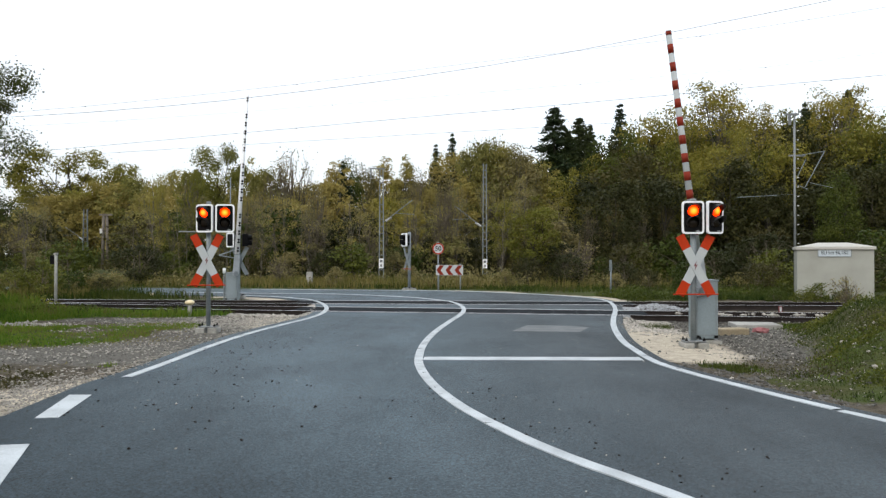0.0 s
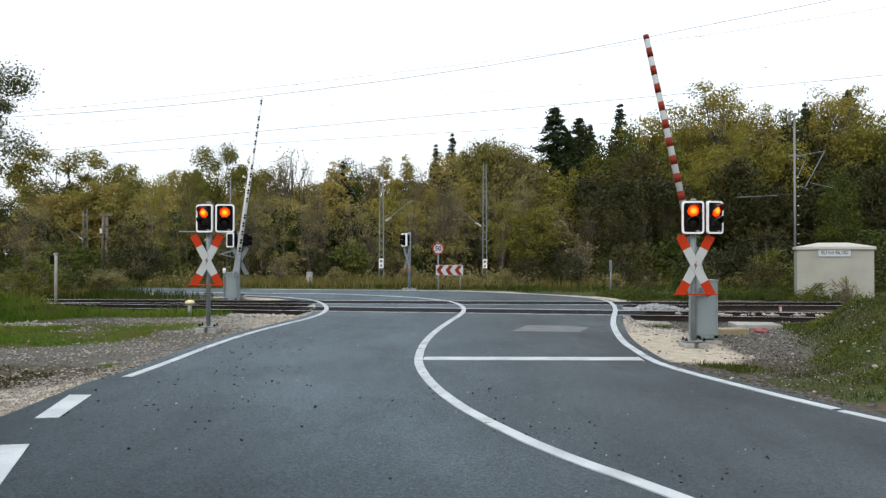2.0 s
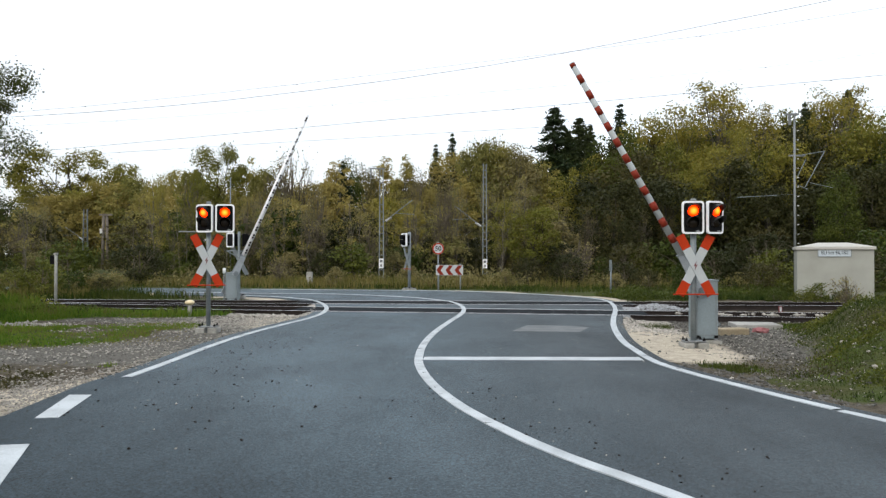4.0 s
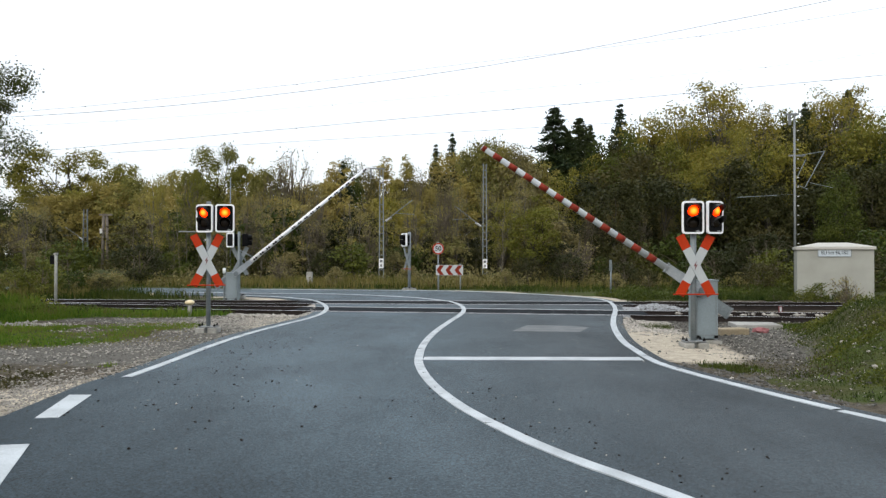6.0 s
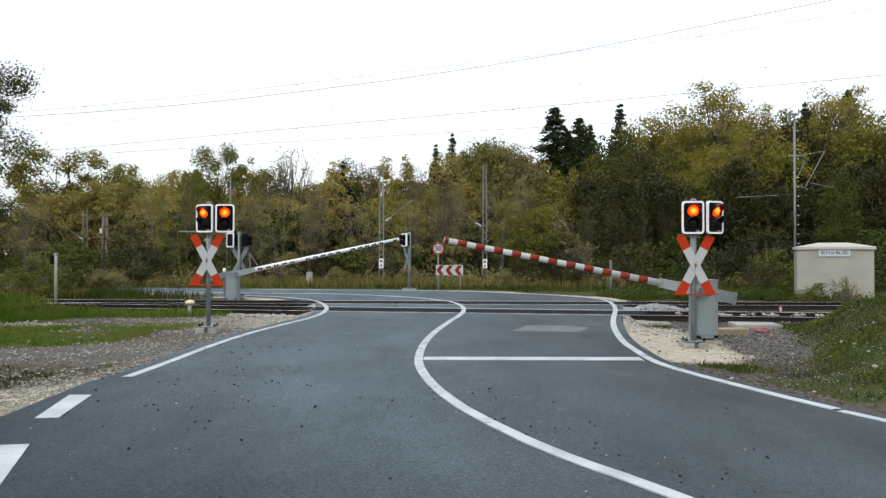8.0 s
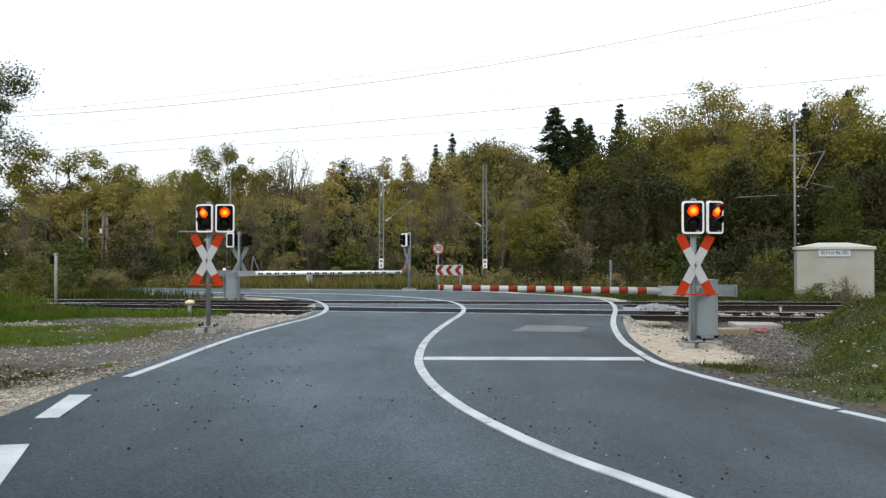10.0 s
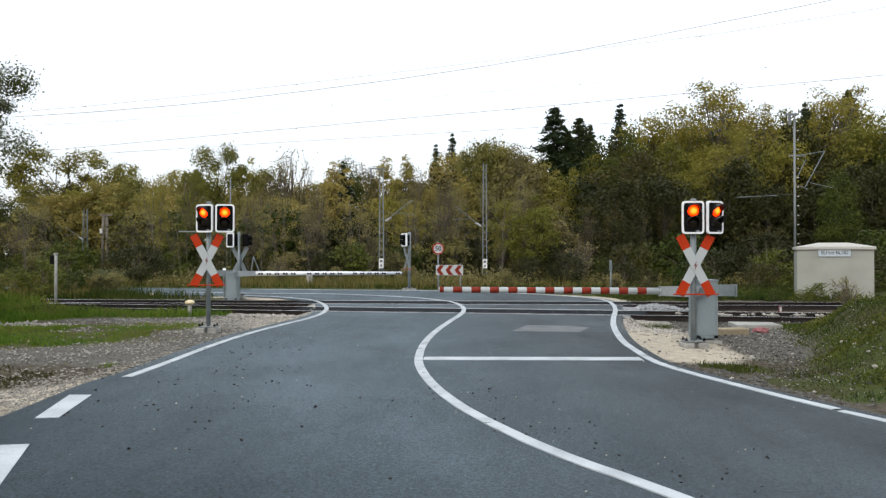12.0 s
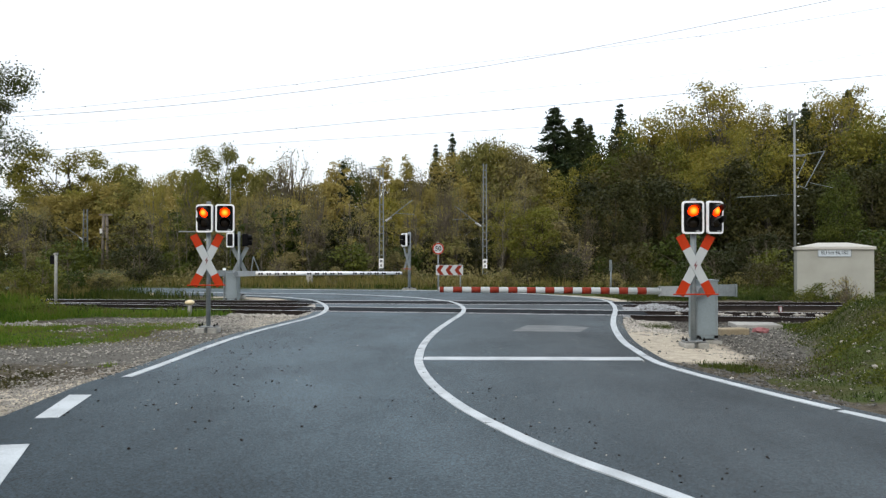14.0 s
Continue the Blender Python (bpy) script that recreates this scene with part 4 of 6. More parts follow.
def grown_tree(seed, high, wide, low, clumps, leaves, leaf, leaf_mat, bark, shape="round", twigs=0, name="tree", puff=0.2, stout=0.017):
    """A tree at the origin: trunk with limbs, and a crown of leaf clumps that hang on them."""
    rng = np.random.default_rng(seed)
    t = new(name)
    segs = []
    lean = rng.normal(size=2) * 0.03 * high
    top = np.array([lean[0], lean[1], high * 0.93])
    s, spine = branch(rng, (0, 0, -0.15), top, high * stout + 0.03, 0.02, 8, 0.012)
    segs += s
    lobes = rng.normal(size=(7, 3))
    lobes /= np.linalg.norm(lobes, axis=1)[:, None]
    centres = []
    for i in range(clumps):
        way = rng.normal(size=3)
        way /= np.linalg.norm(way)
        bulge = 0.74 + 0.4 * max(0.0, (lobes @ way).max() - 0.55) / 0.45
        r = rng.uniform(0.3, 1.0) ** 0.5 * bulge
        h = way[2] * r
        girth = 1.0 - 0.35 * abs(h) if shape == "slim" else 1.0 if shape == "open" else 1.0 - 0.18 * max(0, h)
        centres.append([way[0] * r * wide * girth, way[1] * r * wide * girth, 0.5 + 0.5 * h])
    centres = np.array(centres)
    reach = high - wide * 0.14
    centres[:, 2] = low + (reach - low) * (centres[:, 2] - centres[:, 2].min()) / (centres[:, 2].max() - centres[:, 2].min())
    centres[:, :2] += lean * centres[:, 2:] / high
    for i, c in enumerate(centres):
        if i < twigs or i % 3 == 0:
            k = int(np.clip((c[2] / high - 0.18) * 8 * rng.uniform(0.6, 0.95), 1, 7))
            s, pts = branch(rng, spine[k], c, high * min(0.0058, 0.42 * stout), 0.012, 3, 0.06)
            segs += s
            for _ in range(2 if i < twigs else 0):
                s, _p = branch(rng, pts[2], c + rng.normal(size=3) * wide * 0.11, 0.015, 0.007, 2, 0.05)
                segs += s
    v, f = limbs_mesh(segs, 3)
    raw_mesh("trunk", v, f, bark, t, True)
    if leaves:
        rad = wide * puff * 1.75
        v, f = foliage([(c, rad * rng.uniform(0.6, 1.2), int(leaves * rng.uniform(0.95, 2.05))) for c in centres], leaf * 0.95, rng)
        raw_mesh("crown", v, f, leaf_mat, t)
    return t


def spruce(seed, high, wide, sparse=1.0):
    rng = np.random.default_rng(seed)
    t = new("spruce")
    segs, _ = branch(rng, (0, 0, -0.15), (0, 0, high), high * 0.015 + 0.03, 0.012, 6, 0.004)
    pts = []
    z = high * 0.08
    while z < high * 0.985:
        k = (1 - z / high)
        reach = wide * k ** 0.85 * rng.uniform(0.82, 1.12) + 0.07
        for b in range(int(6 + 3 * k)):
            a = rng.uniform(0, 2 * np.pi)
            r = reach * rng.uniform(0.7, 1.15)
            d = np.array([math.cos(a), math.sin(a), 0])
            tip = np.array([0, 0, z - 0.28 * r + 0.12 * r * rng.normal()]) + d * r
            if k > 0.1:
                segs.append(((0, 0, z), tip, 0.02, 0.006))
            n = int((85 * r + 8) * sparse)
            u = rng.uniform(0.12, 1.05, (n, 1))
            p = np.array([0, 0, z]) * (1 - u) + tip * u + rng.normal(size=(n, 3)) * np.array([0.13, 0.13, 0.09]) * (0.35 + 0.5 * r)
            p[:, 2] -= rng.uniform(0, 0.22, n) * r * 0.5
            pts.append(p)
        z += high * 0.024 * rng.uniform(0.8, 1.2)
    v, f = limbs_mesh(segs, 4)
    raw_mesh("trunk", v, f, BARK, t, True)
    v, f = quad_cloud(np.concatenate(pts), 0.085, rng=rng, stretch=2.4)
    raw_mesh("crown", v, f, LEAF_DARK, t)
    return t


KINDS = {
    "oak": (lambda: grown_tree(10, 10, 3.9, 2.6, 62, 210, 0.14, LEAF_OAK, BARK, "open", 62, "tree", 0.15), 10.0, "spreading oak-like tree with gaps in its crown", "tree"),
    "broad": (lambda: grown_tree(11, 10, 3.2, 3.2, 70, 72, 0.165, LEAF_MIXED, BARK, "round", 12), 10.0, "broad deciduous tree with thinning olive and gold leaves", "tree"),
    "broad_b": (lambda: grown_tree(12, 10, 2.8, 2.8, 70, 72, 0.16, LEAF_MIXED, PALE_BARK, "round", 20), 10.0, "rounded deciduous tree in dull autumn leaf", "tree"),
    "olive": (lambda: grown_tree(23, 10, 3.0, 2.6, 66, 75, 0.155, LEAF_OLIVE, BARK, "round", 14), 10.0, "deciduous tree turning from green to olive yellow", "tree"),
    "olive_b": (lambda: grown_tree(24, 10, 2.5, 3.0, 60, 75, 0.15, LEAF_OLIVE, PALE_BARK, "slim", 24), 10.0, "slender tree turning olive yellow", "tree"),
    "gold": (lambda: grown_tree(13, 10, 2.6, 2.6, 65, 70, 0.16, LEAF_GOLD, BARK, "round", 12), 10.0, "deciduous tree with golden yellow leaves", "tree"),
    "slim": (lambda: grown_tree(14, 10, 1.8, 2.2, 60, 66, 0.15, LEAF_MIXED, PALE_BARK, "slim", 12), 10.0, "slender deciduous tree with olive autumn leaves", "tree"),
    "birch": (lambda: grown_tree(15, 10, 2.1, 3.0, 75, 95, 0.09, LEAF_GOLD, PALE_BARK, "slim", 60), 10.0, "slender pale-barked tree with sparse yellow leaves", "tree"),
    "brown": (lambda: grown_tree(16, 10, 2.4, 2.2, 70, 60, 0.15, LEAF_BROWN, TWIG, "round", 40), 10.0, "brownish half-bare deciduous tree at the wood's edge", "tree"),
    "bare": (lambda: grown_tree(17, 10, 2.3, 2.0, 80, 10, 0.12, LEAF_BROWN, TWIG, "open", 90), 10.0, "nearly leafless tree with pale twigs", "tree"),
    "green": (lambda: grown_tree(18, 10, 2.8, 2.4, 70, 70, 0.16, LEAF_GREEN, BARK, "round", 10), 10.0, "deciduous tree still in green leaf", "tree"),
    "deep": (lambda: grown_tree(19, 10, 3.5, 0.2, 60, 62, 0.21, LEAF_DEEP, BARK), 10.0, "dense tree of the wood with shade-dark leaves", "tree"),
    "deep_b": (lambda: grown_tree(20, 10, 3.3, 0.2, 60, 50, 0.22, LEAF_MIXED, BARK), 10.0, "dense leafy tree standing deep in the wood", "tree"),
    "spruce": (lambda: spruce(21, 10, 2.3), 10.0, "tall dark green spruce", "tree"),
    "spruce_b": (lambda: spruce(22, 10, 2.0, 0.7), 10.0, "thin dark spruce rising over the wood", "tree"),
    "bush": (lambda: grown_tree(31, 3, 1.6, 0.1, 40, 40, 0.12, LEAF_DEEP, TWIG, "round", 20, "shrub"), 3.0, "leafy shrub with shade-dark leaves at the wood's edge", "shrub"),
    "bush_green": (lambda: grown_tree(32, 3, 1.7, 0.1, 40, 32, 0.15, LEAF_GREEN, TWIG, "round", 10, "shrub"), 3.0, "green leafy shrub at the wood's edge", "shrub"),
    "bush_brown": (lambda: grown_tree(35, 3, 1.6, 0.1, 40, 32, 0.14, LEAF_BROWN, TWIG, "round", 20, "shrub"), 3.0, "straggling brown shrub in the tall grass", "shrub"),
    "sapling": (lambda: grown_tree(34, 10, 1.9, 3.4, 14, 30, 0.13, LEAF_MIXED, PALE_BARK, "slim", 8, "tree", 0.26, 0.0042), 10.0, "thin pale sapling at the edge of the wood", "tree"),
    "sapling_b": (lambda: grown_tree(36, 10, 1.5, 4.5, 12, 40, 0.13, LEAF_BROWN, PALE_BARK, "slim", 5, "tree", 0.3, 0.005), 10.0, "thin leaning sapling with few leaves", "tree"),
    "twiggy": (lambda: grown_tree(33, 3, 1.3, 0.4, 60, 4, 0.1, LEAF_BROWN, TWIG, "open", 60, "shrub"), 3.0, "leafless shrub of thin pale twigs", "shrub"),
}
grown = {}
tree_rng = random.Random(5)


def plant(kind, x, y, high, widen=1.0):
    make, size, label, category = KINDS[kind]
    k = high / size
    m = Matrix.LocRotScale((x, y, ground_z(x, y)), Euler((0, 0, tree_rng.uniform(0, 6.28))), (k * widen, k * widen, k))
    if kind in grown:
        t = copy_thing(grown[kind], m)
        t.matrix_basis = m
        return t
    t = tagged(make(), label, category, "trees of the wood" if category == "tree" else "shrubs of the wood")
    grown[kind] = t
    t.matrix_basis = m
    return t


# trees that stand out against the sky: kind, bearing (x per metre of depth), depth, top above eye level per metre of depth, girth
WOOD_LEFT = [
    ('oak', -0.535, 74, 0.150, 1.15),
    ('broad', -0.463, 74, 0.127, 0.70),
    ('broad_b', -0.600, 72, 0.062, 0.70),
    ('gold', -0.435, 72, 0.122, 0.70),
    ('broad', -0.387, 66, 0.117, 0.80),
    ('oak', -0.314, 60, 0.151, 0.72),
    ('gold', -0.275, 62, 0.134, 0.70),
    ('bare', -0.211, 58, 0.147, 1.00),
    ('bare', -0.235, 56, 0.134, 0.90),
    ('broad_b', -0.255, 58, 0.118, 0.70),
    ('birch', -0.355, 54, 0.118, 0.80),
    ('birch', -0.399, 48, 0.094, 0.50),
    ('bare', -0.275, 46, 0.082, 0.70),
]
WOOD_MIDDLE = [
    ('slim', -0.155, 54, 0.130, 1.00),
    ('green', -0.133, 58, 0.134, 0.60),
    ('slim', -0.075, 60, 0.134, 1.00),
    ('slim', -0.058, 58, 0.138, 0.80),
    ('bare', -0.031, 56, 0.122, 0.80),
    ('brown', -0.107, 60, 0.123, 0.80),
    ('spruce_b', -0.010, 60, 0.155, 0.90),
    ('spruce_b', 0.013, 64, 0.170, 0.90),
    ('spruce', 0.208, 62, 0.182, 1.00),
    ('spruce_b', -0.142, 56, 0.130, 1.20),
    ('brown', -0.039, 58, 0.110, 0.80),
    ('broad_b', 0.053, 56, 0.155, 0.90),
    ('brown', 0.113, 54, 0.152, 0.90),
    ('bare', 0.069, 58, 0.166, 0.80),
    ('broad', 0.013, 60, 0.144, 0.70),
    ('broad_b', 0.085, 56, 0.152, 0.70),
    ('spruce', 0.158, 60, 0.208, 1.50),
    ('spruce', 0.193, 64, 0.192, 1.50),
    ('spruce', 0.177, 60, 0.174, 1.50),
    ('gold', 0.125, 41, 0.088, 1.15),
    ('bare', -0.179, 46, 0.098, 0.70),
    ('bare', 0.173, 43, 0.062, 0.70),
    ('bare', 0.205, 43, 0.07, 0.80),
    ('brown', 0.245, 44, 0.075, 0.70),
    ('bare', 0.278, 43, 0.066, 0.80),
    ('brown', 0.315, 45, 0.08, 0.60),
    ('bare', 0.001, 44, 0.098, 0.70),
]
WOOD_RIGHT = [
    ('spruce_b', 0.251, 68, 0.211, 1.10),
    ('green', 0.221, 60, 0.163, 0.70),
    ('olive', 0.293, 60, 0.194, 0.75),
    ('green', 0.261, 56, 0.174, 0.70),
    ('birch', 0.382, 56, 0.240, 1.15),
    ('olive', 0.337, 58, 0.198, 0.70),
    ('birch', 0.437, 58, 0.211, 0.90),
    ('bare', 0.413, 58, 0.218, 0.80),
    ('olive_b', 0.493, 60, 0.202, 0.70),
    ('spruce_b', 0.513, 56, 0.214, 1.00),
    ('birch', 0.549, 56, 0.234, 1.10),
    ('oak', 0.533, 58, 0.214, 0.50),
    ('spruce', 0.575, 62, 0.232, 1.00),
    ('olive', 0.609, 50, 0.198, 0.80),
    ('green', 0.653, 48, 0.194, 0.80),
    ('olive', 0.485, 50, 0.162, 0.80),
    ('deep', 0.605, 44, 0.130, 0.70),
    ('birch', 0.421, 48, 0.178, 0.80),
    ('green', 0.557, 42, 0.122, 0.70),
    ('olive', 0.353, 46, 0.122, 0.80),
]
for kind, kx, depth, up, girth in WOOD_LEFT + WOOD_MIDDLE + WOOD_RIGHT:
    plant(kind, kx * depth, depth, 1.57 + up * depth - 0.1, girth)


def skyline(k):
    """How high the wood rises above eye level, by bearing."""
    return np.interp(k, [-0.9, -0.6, -0.56, -0.45, -0.2, -0.05, 0.05, 0.15, 0.25, 0.36, 0.5, 0.62, 0.9], [0.05, 0.058, 0.085, 0.108, 0.105, 0.1, 0.145, 0.152, 0.165, 0.195, 0.2, 0.19, 0.18])


# the wood behind, filled in row by row; a glade is left open where the line of masts runs out of sight
for row, (depth, gap, low, high) in enumerate(((45, 3.3, 0.4, 0.7), (50, 3.1, 0.6, 0.85), (55, 3.0, 0.7, 0.92), (61, 2.9, 0.78, 0.95), (69, 2.9, 0.84, 0.98))):
    x = -0.8 * depth
    while x < 0.8 * depth:
        y = depth + tree_rng.uniform(-2.2, 2.2)
        k = x / y
        top = 1.57 + float(skyline(k)) * y * tree_rng.uniform(low, high)
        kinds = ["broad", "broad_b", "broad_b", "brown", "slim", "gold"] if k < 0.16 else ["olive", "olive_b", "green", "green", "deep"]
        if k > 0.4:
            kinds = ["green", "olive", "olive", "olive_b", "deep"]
        # deep trees bring the shade beneath the crowns in as leaf colour
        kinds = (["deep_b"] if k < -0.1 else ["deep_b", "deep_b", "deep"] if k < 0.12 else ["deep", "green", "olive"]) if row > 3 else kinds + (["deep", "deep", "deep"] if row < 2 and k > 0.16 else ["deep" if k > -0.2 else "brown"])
        if row < 2 and k < 0.16:
            kinds = ["sapling", "sapling_b", "sapling", "bare", "birch"]
        kind = tree_rng.choice(kinds)
        if not (-0.57 < k < -0.44 and y < 70):
            plant(kind, x, y, top, tree_rng.uniform(0.8, 1.15))
        x += gap * tree_rng.uniform(0.7, 1.3)
for depth, gap, small, tall in ((41, 2.2, 1.0, 2.4), (44, 2.4, 1.6, 3.6), (49, 2.6, 2.2, 4.6), (55, 3.0, 2.5, 5.0)):
    x = -0.75 * depth
    while x < 0.75 * depth:
        y = depth + tree_rng.uniform(-1.2, 1.2)
        # the plain bush paints the understorey's shade with its dark leaves
        kind = tree_rng.choice(["bush", "bush", "bush", "bush_green"] if x / y > 0.16 else ["bush", "bush", "bush_brown", "bush_green"] if depth < 47 else ["bush", "bush", "bush", "bush_green"])
        high = tree_rng.uniform(small, min(tall, 1.7) if depth < 47 and x / y < -0.2 else tall)
        if not (-0.57 < x / y < -0.44 or (y < 43.5 and (0.042 < x / y < 0.078 or -0.105 < x / y < -0.07))):
            plant(kind, x, y, high, tree_rng.uniform(0.9, 1.25))
        x += gap * tree_rng.uniform(0.6, 1.4)

for i in range(24):
    y = 71 + 5 * (i % 2) + tree_rng.uniform(-1, 1)
    plant(tree_rng.choice(["deep_b", "deep_b", "brown", "broad_b"]), y * (-0.585 + 0.007 * i), y, 1.57 + y * tree_rng.uniform(0.07, 0.1) * (0.55 if i < 3 else 0.8 if i < 14 else 1.0), 1.1)
for i in range(14):
    y = 63 + tree_rng.uniform(-3, 3)
    plant(tree_rng.choice(["bush", "bush_green"]), y * (-0.575 + 0.011 * i), y, tree_rng.uniform(0.8, 1.9), 1.3)

for i in range(62):
    y = 42.5 + tree_rng.uniform(-1.2, 5)
    k = -0.62 + 0.0152 * i + tree_rng.uniform(-0.012, 0.012)
    if not -0.56 < k < -0.45 and k < 0.16:
        plant(tree_rng.choice(["sapling", "sapling_b"]), k * y, y, tree_rng.uniform(3.5, 6.0) + 2.0 * max(0.0, k), tree_rng.uniform(0.8, 1.4))

# thickets nearer the tracks on either side of the bend
for x, y, high, kind in ((10.5, 30.5, 1.3, "bush_green"), (12.5, 32.5, 1.9, "bush"), (8.6, 33.5, 1.3, "bush"), (15, 31.5, 1.9, "bush_green"), (17.5, 30, 2.2, "bush"), (20, 33, 2.8, "bush_green"), (6.2, 36, 1.7, "bush"), (9.5, 37, 2.3, "bush"), (13, 37.5, 2.8, "bush_green"), (16.5, 36, 2.8, "bush"),
                        (4.5, 37.5, 1.5, "bush"), (7.6, 31.2, 0.8, "bush_brown"), (9.2, 31.6, 1.0, "bush"), (11.4, 31.0, 0.9, "bush_green"), (13.4, 30.0, 1.3, "bush"), (16.2, 29.2, 1.4, "bush_green"), (-1.8, 36.6, 1.1, "bush_brown"), (3.2, 35.8, 0.9, "bush_brown"), (-5.6, 36.8, 1.0, "bush_brown"), (7.4, 38.5, 2.6, "twiggy"), (-15.4, 27.1, 1.45, "bush_green"), (-16.6, 27.4, 1.1, "bush_green"), (-13.3, 27.6, 0.75, "bush"), (-18.8, 27.6, 0.9, "bush_brown"), (-20.5, 27.8, 0.9, "bush_green"), (-14.4, 27.2, 1.0, "bush_green"), (-13.0, 28.0, 0.9, "bush_brown"), (-17.5, 27.5, 0.7, "bush_brown"), (12.9, 22.6, 1.15, "twiggy"), (13.1, 24.4, 0.75, "bush_green"), (13.9, 24.2, 0.6, "bush_green"), (11.5, 24.6, 0.5, "bush_green"), (12.2, 23.9, 0.6, "bush_green"), (-12.3, 36.8, 1.5, "bush"), (-16, 37.2, 2.2, "bush"), (-20, 37.6, 2.4, "bush_green"), (-8.8, 38.2, 1.6, "twiggy")):
    plant(kind, x, y, high, 1.1)

# the leafy tree close to the road, mostly out of view
near_tree = tagged(grown_tree(41, 7.6, 2.6, 1.7, 120, 560, 0.042, LEAF_NEAR, BARK, "open", 25, "tree", 0.1), "leafy green tree beside the road", "tree")
near_tree.matrix_basis = pose(-11.75, 15.0, ground_z(-11.75, 15.0), 0, 0, 40)


# ---- masts, wires and posts ----
def lattice_mast(m, tall, wide, label, plate_z=None, cap=True, arm=0, arm_z=0.0, steps=0.42):
    """A catenary mast of two channel posts tied by flat bars, with a bracket for the wire."""
    t = thing("catenary_mast", m, label, "catenary mast", "catenary masts")
    for s in (-1, 1):
        post = bmesh.new()
        plate(post, [(s * wide / 2 - 0.026, -0.2), (s * wide / 2 + 0.026, -0.2), (s * wide * 0.32 + 0.022, tall), (s * wide * 0.32 - 0.022, tall)], -0.09, 0.09)
        part("post", post, STEEL, t)
    first = None
    z = 0.35
    while z < tall - 0.2:
        w = wide * (1 - 0.36 * z / tall)
        bar = part("tie_bar", box(bmesh.new(), 0, 0, 0, w, 0.19, 0.045), STEEL_DARK, t) if first is None else new("tie_bar", first.data)
        first = first or bar
        bar.parent, bar.matrix_basis = t, pose(0, 0, z)
        bar.scale = (w / (wide * (1 - 0.36 * 0.35 / tall)), 1, 1)
        z += steps
    if cap:
        hook = bmesh.new()
        box(hook, -0.25, 0, tall + 0.02, 0.9, 0.08, 0.07)
        rod(hook, (-0.62, 0, tall), (-0.62, 0, tall - 0.5), 0.05, 0.04)
        part("top_bracket", hook, STEEL_DARK, t)
    if arm:
        a = bmesh.new()
        rod(a, (arm * 0.15, 0, arm_z), (arm * 1.8, -0.2, arm_z + 1.25), 0.022)
        rod(a, (arm * 0.85, 0, arm_z + 0.5), (arm * 1.95, -0.2, arm_z + 0.42), 0.014)
        part("cantilever", a, STEEL, t)
        ins = bmesh.new()
        for k in range(5):
            rod(ins, (arm * (0.25 + k * 0.07), 0, arm_z + 0.06 + k * 0.043), (arm * (0.29 + k * 0.07), 0, arm_z + 0.085 + k * 0.043), 0.075, seg=10)
        part("insulator", ins, PORCELAIN, t)
    if plate_z:
        p = part("number_plate", box(bmesh.new(), 0.0, -0.13, plate_z, 0.27, 0.02, 0.56, bevel=0.01), WHITE_PAINT, t, "white plate with dark figures")
        for dz, w in ((0.13, 0.16), (-0.12, 0.1)):
            part("figure_bar", box(bmesh.new(), 0, -0.145, plate_z + dz, w, 0.008, 0.13), STEEL_DARK, p)
    return t


lattice_mast(pose(-3.575, 41, ground_z(-3.575, 41), 0, 0, 0), 6.63, 0.27, 'slim lattice catenary mast with a white number plate', 1.140, True, 1, 3.55)
lattice_mast(pose(2.546, 43, ground_z(2.546, 43), 0, 0, 0), 7.03, 0.26, 'slim lattice catenary mast in front of the wood', 0.957, False, -1, 3.20)
lattice_mast(pose(-33.422, 66, ground_z(-33.422, 66), 0, 0, 0), 5.49, 0.50, 'distant lattice catenary mast', None, False, -1, 2.60)


def tube_mast(x, y):
    z0 = ground_z(x, y)
    t = thing("catenary_mast", pose(x, y, z0), "dark steel catenary mast behind the cabin with a hinged bracket", "catenary mast", "catenary masts")
    h = 7.57
    part("post", rod(bmesh.new(), (0, 0, -0.2), (0, 0, h), 0.052, 0.04, 12), STEEL_DARK, t, "", True)
    top = bmesh.new()
    box(top, -0.1, 0, h + 0.03, 0.55, 0.1, 0.08)
    box(top, -0.2, 0, h - 0.22, 0.09, 0.1, 0.4)
    part("top_bracket", top, STEEL_DARK, t)
    cross = bmesh.new()
    box(cross, 0.1, 0, 5.842, 0.7, 0.07, 0.07)
    part("cross_arm", cross, STEEL_DARK, t)
    arm = bmesh.new()
    rod(arm, (0.45, 0, 4.498), (1.12, -0.3, 5.986), 0.018)
    rod(arm, (0.1, 0, 4.906), (0.43, -0.1, 5.674), 0.016)
    rod(arm, (0.15, 0, 5.842), (1.12, -0.3, 5.986), 0.015)
    rod(arm, (0.65, 0, 4.69), (1.5, -0.2, 4.45), 0.012)
    rod(arm, (0.1, 0, 4.594), (0.5, -0.1, 4.402), 0.013)
    part("cantilever", arm, STEEL, t)
    stay = rod(bmesh.new(), (-2.45, 0, 4.06), (-0.76, 0, 4.15), 0.015, 0.012, 8)
    rod(stay, (-0.76, 0, 4.15), (0.0, 0, 4.2), 0.004, seg=5)
    part("stay_rod", stay, STEEL, t, "pale rod held out sideways by a thin stay")
    for k in range(13):
        step = rod(bmesh.new(), (0.08, -0.05, 2.098 + k * 0.4), (0.16, -0.05, 2.098 + k * 0.4), 0.02, seg=6)
        part("climbing_step", step, PORCELAIN, t)


tube_mast(14.952, 30)


